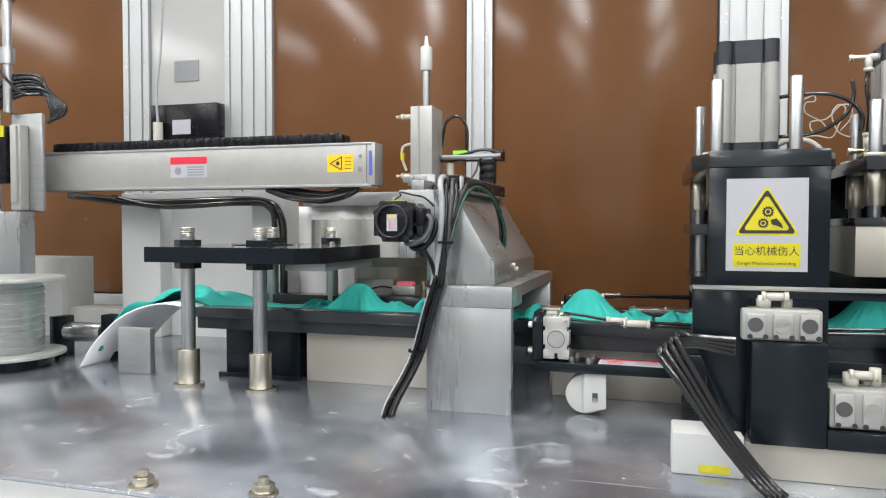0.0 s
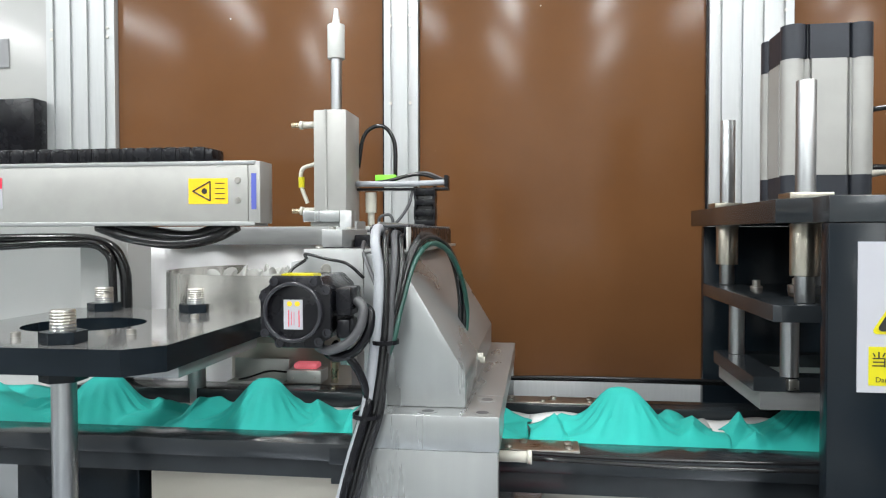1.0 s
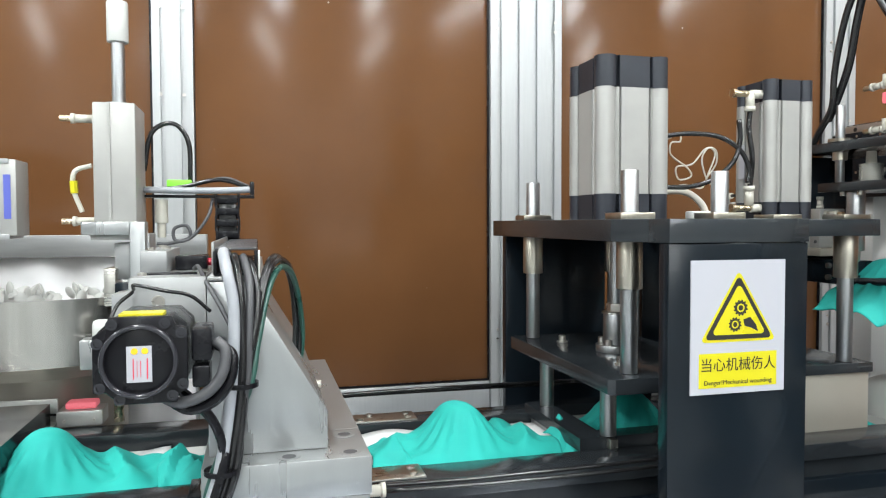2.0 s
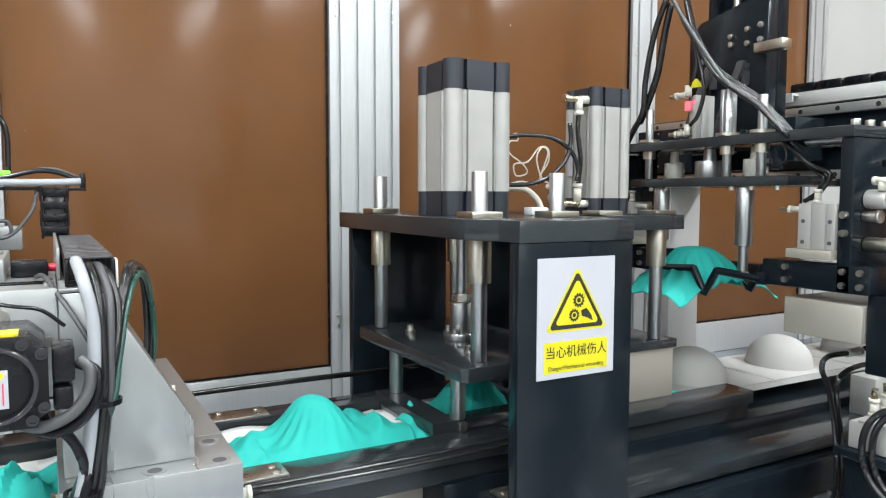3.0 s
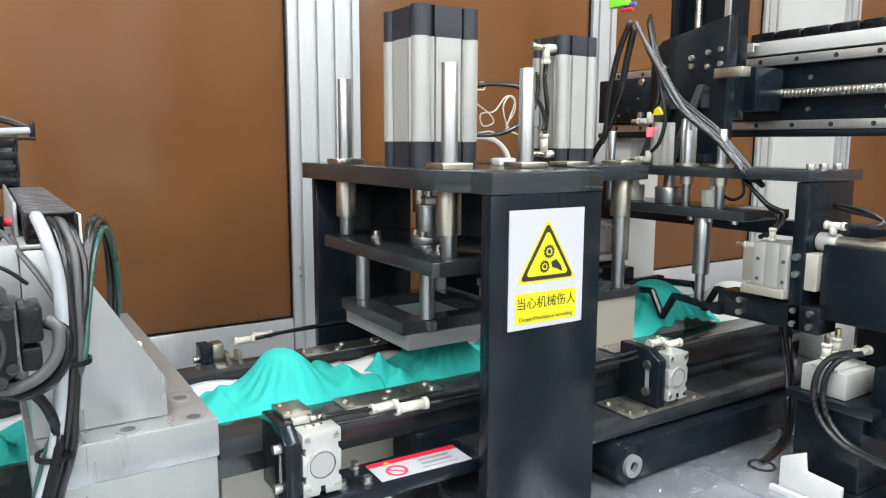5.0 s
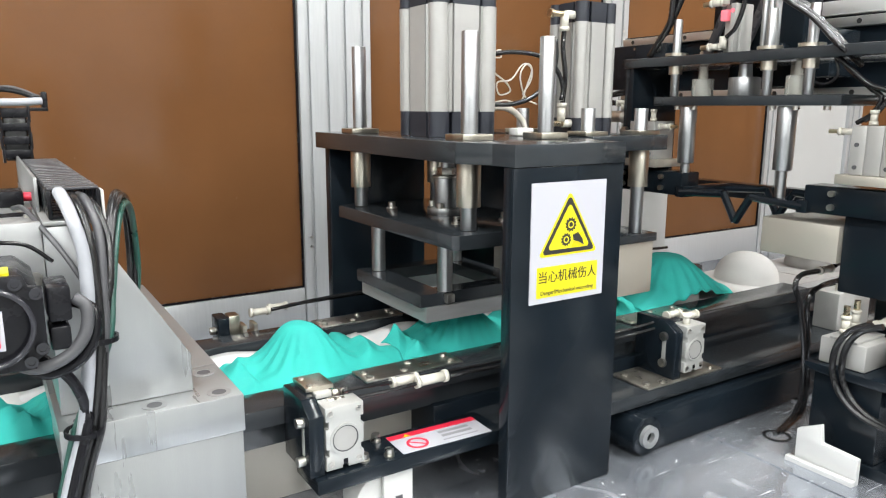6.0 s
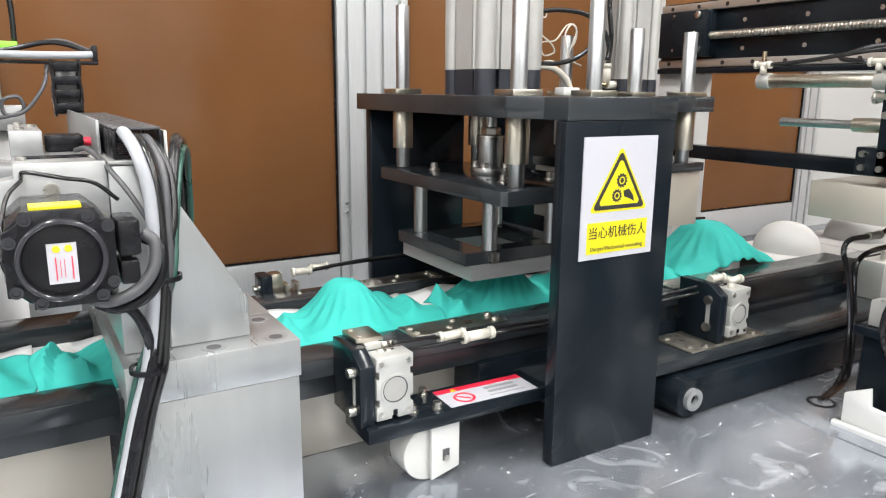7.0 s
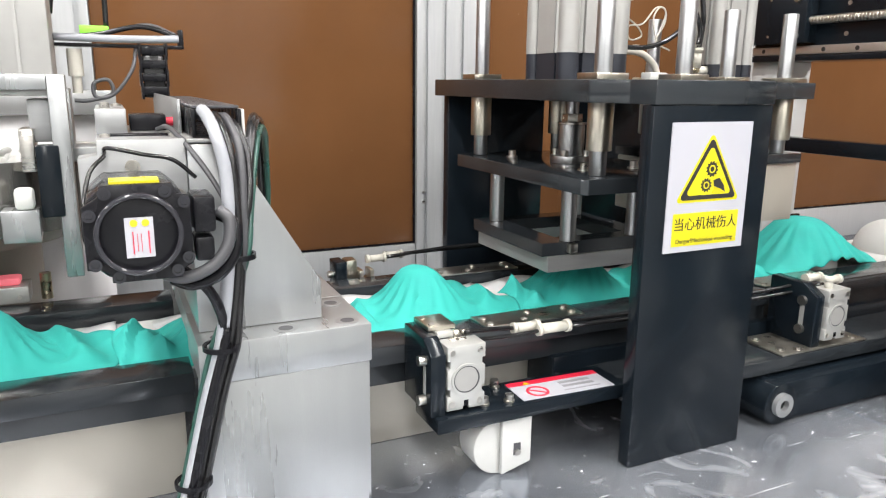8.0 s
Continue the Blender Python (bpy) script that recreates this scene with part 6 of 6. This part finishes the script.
def gripper():
    t = thing("gripper_arm", (1.27, 1.87, 0.36), "black double gripper arm with chrome rods under a plate", "gripper")
    GRIP.append(t)
    yc = 1.87
    bm = B(); bx(bm, 1.19, 1.36, 1.573, 2.167, 0.658, 0.677, 0.002); part("arm_plate", bm, BLACKTOP, t)
    bm = B(); bx(bm, 1.19, 1.33, 1.69, 2.08, 0.580, 0.598, 0.002); part("press_plate", bm, BLACKTOP, t)
    for y in (2.045, 1.838, 1.76):
        bm = B(); cy(bm, (1.21, y, 0.5985), 0.0085, 0.15, "z", 20, bev=0.001); c = part("guide_rod", bm, CHROME, t)
        bm = B(); cy(bm, (1.21, y, 0.642), 0.0135, 0.0155, "z", 20); cy(bm, (1.21, y, 0.6775), 0.022, 0.006, "z", 20); part("collar", bm, NICKEL, c)
    for y, r, m_ in ((2.0, 0.021, WHITEPL), (1.905, 0.029, CHROME), (1.795, 0.023, WHITEPL)):
        bm = B(); cy(bm, (1.24, y, 0.5985), r, 0.034, "z", 28, bev=0.002); c = part("spring_cup", bm, CHROME if m_ is CHROME else GLASSY, t, "" if m_ is CHROME else "clear plastic cup")
        bm = B(); cy(bm, (1.24, y, 0.6005), r * 0.55, 0.056, "z", 16, r2=r * 0.4); part("core", bm, CHROME if m_ is CHROME else FITTING, c)
    for y in (1.797, 2.01):
        bm = B(); cy(bm, (1.215, y, 0.466), 0.0165, 0.113, "z", 24, bev=0.002); part("sleeve", bm, CHROME, t)
        bm = B(); cy(bm, (1.215, y, 0.405), 0.0095, 0.06, "z", 20); part("pin", bm, CHROME, t)
    for y in (1.72, 1.775, 1.82, 1.99, 2.03):
        bm = B(); cy(bm, (1.205, y, 0.572), 0.006, 0.0075, "z", 12); part("bolt", bm, STEEL, t)
    bm = B(); bx(bm, 1.215, 1.25, 1.905, 1.94, 0.6775, 0.765, 0.002); bx(bm, 1.2, 1.215, 1.908, 1.918, 0.6775, 0.765, 0.001); cyl = part("air_cylinder", bm, WHITECYL, t)
    bm = B(); cy(bm, (1.198, 1.913, 0.752), 0.004, 0.002, "x", 10); part("lamp", bm, REDLED, cyl, "small red indicator lamp")
    bm = B(); bx(bm, 1.2, 1.214, 1.925, 1.94, 0.735, 0.755, 0.002); part("lamp", bm, REDLED, cyl, "red indicator lamp")
    bm = B()
    for q in range(3):
        cy(bm, (1.23, 1.842 + q * 0.012, 0.6775), 0.0062, 0.094, "z", 14, bev=0.001)
    part("rib_block", bm, CHROME, t)
    for z in (0.768, 0.689):
        bm = B(); push_fitting(bm, (1.2, 1.936, z), "y", 0.022, 0.006); cy(bm, (1.2, 1.93, z - 0.004), 0.007, 0.022, "z", 12); part("fittings", bm, FITTING, t, "cream elbow air fitting")
        bm = B(); cy(bm, (1.2, 1.96, z), 0.0045, 0.018, "y", 10); part("adjuster", bm, BRASS, t)
    bm = B(); pr(bm, [(1.893, 0.779), (1.917, 0.779), (1.914, 0.79), (1.906, 0.796)], 1.193, 1.2, "yz"); part("yellow_tag", bm, YELLOW, t)
    bm = B(); pr(bm, [(1.878, 0.678), (2.085, 0.678), (2.085, 0.925), (2.055, 0.955), (1.878, 0.99)], 1.37, 1.40, "yz", 0.002); part("back_plate", bm, BLACK, t)
    bm = B(); bx(bm, 1.3405, 1.3695, 1.90, 1.95, 0.678, 0.70, 0.002); part("foot", bm, BLACK, t)
    for dy in (0.0, 0.085):
        bm = B(); pr(bm, [(1.989 + dy, 0.678), (2.008 + dy, 0.678), (1.932 + dy, 0.848), (1.914 + dy, 0.848)], 1.345, 1.355, "yz", 0.001); bx(bm, 1.355, 1.3695, 1.918 + dy, 1.928 + dy, 0.80, 0.845); part("brace", bm, CHAINBAR, t)
    for y, z in ((1.968, 0.909), (1.967, 0.891), (1.925, 0.917), (1.925, 0.887), (1.893, 0.92), (1.893, 0.89), (2.045, 0.895), (2.046, 0.866)):
        bm = B(); cy(bm, (1.363, y, z), 0.0062, 0.0075, "x", 14, bev=0.001); cy(bm, (1.3626, y, z), 0.003, 0.001, "x", 6); part("bolt", bm, STEEL, t)
    bm = B(); bx(bm, 1.34, 1.3695, 1.82, 1.888, 0.858, 0.878, 0.002); part("clip", bm, NICKEL, t)
    bm = B()
    for d, r in ((0.0, 0.0055), (0.016, 0.004), (-0.014, 0.0045), (0.028, 0.0035)):
        tb(bm, [(1.2 + d + 0.4 * max(0, z - 0.86), y + d * 0.8, z + d * 0.6) for x, y, z in [(1.2, 1.988, 0.982), (1.2, 1.958, 0.933), (1.2, 1.918, 0.876), (1.2, 1.865, 0.806), (1.2, 1.808, 0.763), (1.2, 1.762, 0.732), (1.2, 1.724, 0.695), (1.2, 1.705, 0.678)]] + [(1.24, 1.69, 0.645)], r)
    for d, r in ((0.0, 0.0065), (0.012, 0.005)):
        tb(bm, [(1.2 + d, y + d, z) for x, y, z in [(1.2, 1.994, 0.977), (1.2, 2.022, 0.924), (1.2, 2.04, 0.867), (1.2, 2.052, 0.807), (1.2, 2.057, 0.746), (1.2, 2.084, 0.708), (1.2, 2.105, 0.68)]], r)
    tb(bm, [(1.215, 1.997, 0.968), (1.215, 2.015, 0.9), (1.215, 2.03, 0.83), (1.215, 2.055, 0.772), (1.215, 2.082, 0.724)], 0.0075)
    tb(bm, [(1.2, 1.966, 0.954), (1.2, 1.942, 0.909), (1.2, 1.917, 0.868), (1.2, 1.91, 0.824), (1.2, 1.919, 0.791), (1.2, 1.925, 0.785)], 0.0042)
    tb(bm, [(1.2, 1.958, 0.941), (1.2, 1.923, 0.888), (1.2, 1.903, 0.829), (1.2, 1.89, 0.771), (1.2, 1.904, 0.723), (1.2, 1.923, 0.705)], 0.0042)
    tb(bm, [(1.215, 1.717, 0.659), (1.215, 1.691, 0.637), (1.215, 1.661, 0.613), (1.215, 1.628, 0.599), (1.215, 1.641, 0.573), (1.215, 1.662, 0.556)], 0.0042); tb(bm, [(1.222, 1.723, 0.663), (1.222, 1.689, 0.63), (1.222, 1.66, 0.606), (1.222, 1.643, 0.591), (1.222, 1.656, 0.566), (1.222, 1.678, 0.552)], 0.0042)
    tb(bm, [(1.23, 1.732, 0.671), (1.23, 1.722, 0.632), (1.23, 1.742, 0.616), (1.23, 1.767, 0.623), (1.23, 1.781, 0.638)], 0.0028)
    part("cable", bm, CABLE, t, "hanging black cable")
    bm = B(); tb(bm, [(1.19, 1.972, 0.971), (1.19, 1.933, 0.912), (1.19, 1.878, 0.839), (1.19, 1.828, 0.779), (1.19, 1.774, 0.741), (1.19, 1.723, 0.697), (1.19, 1.703, 0.678)], 0.004); part("cable", bm, DARKGREY, t)
    bm = B(); bx(bm, 1.185, 1.20, 1.995, 2.045, 1.008, 1.03, 0.002); part("terminal", bm, LIME, t, "green terminal block")
    bm = B(); cy(bm, (1.195, 1.985, 1.0), 0.004, 0.03, "y", 10); part("wire", bm, RED, t)
    bm = B(); cy(bm, (1.197, 1.98, 1.01), 0.0045, 0.03, "y", 10); part("wire", bm, BLUE, t)
    for x in (1.215, 1.255, 1.3):
        bm = B(); cy(bm, (x, 1.587, 0.677), 0.0075, 0.011, "z", 14, bev=0.001); part("bolt", bm, STEEL, t)
    gripper_unit(t, -1, yc)
    gripper_unit(t, 1, yc)


def valve_block(t, x, y, z, w=0.10, h=0.044):
    bm = B(); bx(bm, x, x + w, y, y + 0.05, z, z + h, 0.004)
    b = part("valve_block", bm, WHITECYL, t, "pale cast valve block")
    for q in range(3):
        bm = B(); bx(bm, x + 0.006 + q * w / 3, x + w / 3 - 0.004 + q * w / 3, y - 0.006, y, z + 0.004, z + h - 0.006, 0.003); part("lug", bm, WHITECYL, b)
        for e in (0.2, 0.8):
            bm = B(); cy(bm, (x + 0.004 + (q + e) * w / 3 * 0.97, y - 0.0065, z + 0.007), 0.004, 0.002, "y", 10); part("screw_hole", bm, INK, b)
    for q in range(3):
        bm = B(); cy(bm, (x + w / 6 + q * w / 3, y - 0.0075, z + h * 0.52), 0.011, 0.003, "y", 20); part("port", bm, STEEL if q == 1 else DARKGREY, b)
    bm = B(); cy(bm, (x + w * 0.3, y + 0.025, z + h), 0.011, 0.02, "z", 14); cy(bm, (x + w * 0.6, y + 0.03, z + h), 0.008, 0.028, "z", 14); push_fitting(bm, (x + w * 0.3, y + 0.02, z + h + 0.018), "x", 0.03); part("fittings", bm, FITTING, t)
    return b


ARM = []


def valve_carriage():
    t = thing("valve_carriage", (0.66, 1.42, 0), "black bracket with pale valve blocks sliding on the table", "valve unit")
    ARM.append(t)
    bm = B(); bx(bm, 0.643, 0.748, 1.40, 1.47, 0.056, 0.212, 0.003); bx(bm, 0.748, 0.90, 1.40, 1.46, 0.056, 0.085, 0.003); part("housing", bm, BLACK, t)
    bm = B(); pr(bm, [(0.56, 0.285), (0.64, 0.285), (0.64, 0.06), (0.62, 0.06), (0.56, 0.215)], 1.43, 1.45, "xz", 0.001); bx(bm, 0.56, 0.90, 1.43, 1.47, 0.275, 0.287, 0.001); part("bracket", bm, BLACK, t)
    bm = B(); bx(bm, 0.56, 0.90, 1.426, 1.475, 0.2875, 0.2905); part("edge_strip", bm, ALU, t)
    valve_block(t, 0.63, 1.41, 0.2125, 0.112, 0.048)
    valve_block(t, 0.752, 1.41, 0.0865, 0.112, 0.06)
    bm = B(); bx(bm, 0.53, 0.635, 1.40, 1.48, 0.0, 0.066, 0.004); part("base", bm, WHITE, t)
    bm = B(); bx(bm, 0.6365, 0.90, 1.415, 1.47, 0.0, 0.0555, 0.003); part("base", bm, BEIGE, t)
    bm = B(); bx(bm, 0.57, 0.615, 1.3985, 1.3995, 0.006, 0.018); part("yellow_label", bm, YELLOW, t)
    for d in (0, 0.008, 0.016, 0.024):
        bm = B(); tb(bm, [(0.62, 1.41 - d / 2, 0.19 + d), (0.56, 1.39, 0.205 + d / 2), (0.51 + d, 1.37, 0.195 + d), (0.54 + d, 1.36, 0.15 + d / 2), (0.59 + d, 1.35, 0.08), (0.64 + d, 1.34, 0.02), (0.66 + d, 1.33, 0.004)], 0.005); part("tube", bm, CABLE, t)


def valve_unit():
    t = thing("feed_unit", (1.2, 1.5, 0.0), "pale air cylinder on a black stand with bent tubes", "cylinder unit")
    bm = B(); bx(bm, 1.10, 1.30, 1.40, 1.54, 0.0, 0.025, 0.003); part("foot_plate", bm, BLACK, t)
    bm = B(); bx(bm, 1.105, 1.25, 1.43, 1.54, 0.0255, 0.155, 0.003); part("stand", bm, BLACK, t)
    bm = B(); bx(bm, 1.09, 1.27, 1.41, 1.55, 0.1555, 0.17, 0.002); part("top_plate", bm, BLACK, t)
    bm = B(); bx(bm, 1.105, 1.19, 1.46, 1.535, 0.1705, 0.214, 0.003); bx(bm, 1.105, 1.19, 1.475, 1.52, 0.214, 0.218, 0.001); part("air_cylinder", bm, WHITECYL, t)
    bm = B(); bx(bm, 1.12, 1.25, 1.35, 1.4295, 0.12, 0.232, 0.004); part("motor_block", bm, BLACK, t)
    bm = B(); pr(bm, [(1.53, 0.006), (1.53, 0.064), (1.492, 0.084), (1.488, 0.054), (1.43, 0.05), (1.43, 0.006)], 1.056, 1.066, "yz", 0.001); bx(bm, 1.045, 1.056, 1.43, 1.54, 0.006, 0.016, 0.001); part("foot", bm, WHITE, t)
    bm = B(); push_fitting(bm, (1.13, 1.51, 0.226), "z", 0.02); push_fitting(bm, (1.17, 1.48, 0.235), "x", 0.03); push_fitting(bm, (1.18, 1.52, 0.226), "z", 0.02); part("fittings", bm, FITTING, t)
    bm = B(); cy(bm, (1.13, 1.51, 0.246), 0.005, 0.02, "z", 10); part("adjuster", bm, BRASS, t); bm = B(); cy(bm, (1.18, 1.52, 0.246), 0.005, 0.02, "z", 10); part("adjuster", bm, BRASS, t)
    for d in (0, 0.012):
        bm = B(); tb(bm, [(x + d * 0.5, y - d, z) for x, y, z in [(1.085, 1.446, 0.257), (1.085, 1.476, 0.242), (1.085, 1.495, 0.214), (1.085, 1.5, 0.175), (1.085, 1.487, 0.138), (1.085, 1.455, 0.112), (1.085, 1.411, 0.101), (1.085, 1.363, 0.098)]], 0.0052); part("tube", bm, CABLE, t)
    t.location += Vector((0.04, 0.0, -0.006))
    r = thing("riser_tubes", (1.155, 1.61, 0), "pair of black tubes rising from a hole in the table", "tubes")
    bm = B(); tb(bm, [(1.16, 1.605, 0.0)] + [(1.265, 1.63, 0.016), (1.269, 1.63, 0.115), (1.241, 1.63, 0.217), (1.218, 1.63, 0.26), (1.232, 1.63, 0.28), (1.292, 1.63, 0.281)], 0.0048); part("tube", bm, CABLE, r)
    bm = B(); tb(bm, [(1.172, 1.603, 0.0)] + [(1.284, 1.63, 0.012), (1.285, 1.63, 0.112), (1.268, 1.63, 0.184), (1.265, 1.63, 0.233), (1.302, 1.63, 0.251), (1.373, 1.63, 0.255)], 0.0048); part("tube", bm, CABLE, r)
    bm = B(); ring(bm, (1.157, 1.60, 0.0002), 0.024, 0.019, 0.001, "z", 28); part("grommet", bm, PLASTIC, r)
    bm = B(); push_fitting(bm, (1.292, 1.63, 0.281), "x", 0.034); push_fitting(bm, (1.373, 1.63, 0.255), "x", 0.034); part("fittings", bm, FITTING, r)
    bm = B(); tb(bm, [(1.326, 1.63, 0.281), (1.492, 1.68, 0.281)], 0.0045, 8, 2); tb(bm, [(1.407, 1.63, 0.255), (1.533, 1.68, 0.255)], 0.0045, 8, 2); part("air_tubes", bm, CABLE, r)
    bm = B(); bx(bm, 1.54, 1.67, 1.72, 1.775, 0.098, 0.182, 0.003); k = thing("stop_cylinder", (1.6, 1.74, 0.098), "pale grey stop cylinder beside the conveyor", "air cylinder"); part("body", bm, CASTGREY, k)
    bm = B(); push_fitting(bm, (1.57, 1.74, 0.1822), "z", 0.02); push_fitting(bm, (1.585, 1.745, 0.192), "x", 0.03); part("fittings", bm, FITTING, k)


gantry_right()
lift_column()
gripper()
valve_carriage()
valve_unit()
hall()
enclosure()
machine_bed()
conveyor_beds()
lower_shelf()
press()
second_press()
stand()
pick_slide()
gantry_left()
left_press()
bowl()
far_left()
CARR = carriage()
masks()


SHIFT = ((0, -0.06), (0.25, -0.115), (0.5, -0.177), (0.75, -0.245), (1.0, -0.290), (1.2, -0.297), (3.2, -0.297), (3.35, -0.255), (3.5, -0.175), (3.65, -0.10), (3.8, -0.045), (3.95, -0.012), (4.1, 0.0), (8.0, 0.0))


def moved(ob, rows):
    b = ob.location.copy()
    walk(ob, [(t, pose(b.x + dx, b.y + dy, b.z + dz)) for t, dx, dy, dz in rows])


def motions():
    for ob in (CARR, SHELF, WHEEL):
        moved(ob, [(t, d, 0, 0) for t, d in SHIFT])
    for m in MASKS:
        moved(m, [(t, d, 0, 0) for t, d in ((0, 0.237), (0.25, 0.182), (0.5, 0.12), (0.75, 0.05), (1.0, -0.006), (1.2, 0.0), (8.0, 0.0))])
    moved(bpy.data.objects["press_tool"], [(t, 0, 0, d) for t, d in ((0, 0.0), (1.0, 0.0), (1.1, -0.006), (1.25, -0.03), (1.4, -0.07), (1.5, -0.083), (1.6, -0.086), (3.5, -0.086), (3.6, -0.075), (3.75, -0.045), (3.9, -0.022), (4.05, -0.010), (4.25, 0.0), (8.0, 0.0))])
    moved(bpy.data.objects["heating_tool"], [(t, 0, 0, d) for t, d in ((0, 0.0), (1.0, 0.0), (1.15, -0.02), (1.35, -0.09), (1.5, -0.117), (5.75, -0.117), (5.9, -0.098), (6.0, -0.066), (6.15, -0.03), (6.35, -0.006), (6.5, 0.0), (8.0, 0.0))])
    moved(PLATEN[0], [(t, 0, 0, d) for t, d in ((0, 0.0), (0.95, 0.0), (1.05, -0.012), (1.2, -0.05), (1.35, -0.08), (1.5, -0.10), (1.65, -0.105), (3.4, -0.105), (3.9, 0.0), (8.0, 0.0))])
    moved(HELD[0], [(t, 0, 0, d) for t, d in ((0, 0.21), (4.1, 0.21), (4.2, 0.165), (4.3, 0.11), (4.4, 0.08), (4.5, 0.064), (4.7, 0.058), (5.0, 0.02), (5.2, 0.014), (8.0, 0.014))])
    moved(GRIP[0], [(0, 0, 0, 0), (4.1, 0, 0, 0), (4.2, 0, 0, -0.045), (4.3, 0, 0, -0.10), (4.4, 0, 0, -0.135), (4.5, 0, 0, -0.152), (4.7, 0, 0, -0.155), (5.0, 0, 0, -0.155), (5.5, 0, -0.005, -0.01), (5.7, 0, -0.02, 0), (5.8, 0, -0.045, 0), (6.0, 0, -0.122, 0), (6.25, 0, -0.245, 0), (6.5, 0, -0.38, 0), (6.75, 0, -0.49, 0), (7.0, 0, -0.58, 0), (7.4, 0, -0.70, 0), (8.0, 0, -0.72, 0)])
    moved(LIFT[0], [(0, 0, 0, 0), (5.0, 0, 0, 0), (5.5, 0, -0.005, 0), (5.7, 0, -0.02, 0), (5.8, 0, -0.045, 0), (6.0, 0, -0.122, 0), (6.25, 0, -0.245, 0), (6.5, 0, -0.38, 0), (6.75, 0, -0.49, 0), (7.0, 0, -0.58, 0), (7.4, 0, -0.70, 0), (8.0, 0, -0.72, 0)])
    moved(ARM[0], [(t, dx, dy, 0) for t, dx, dy in ((0, 0, 0), (0.25, 0.0, 0), (0.5, 0.01, 0), (0.75, 0.05, -0.04), (1.0, 0.16, -0.18), (1.3, 0.32, -0.33), (1.6, 0.36, -0.34), (8.0, 0.36, -0.34))])


motions()
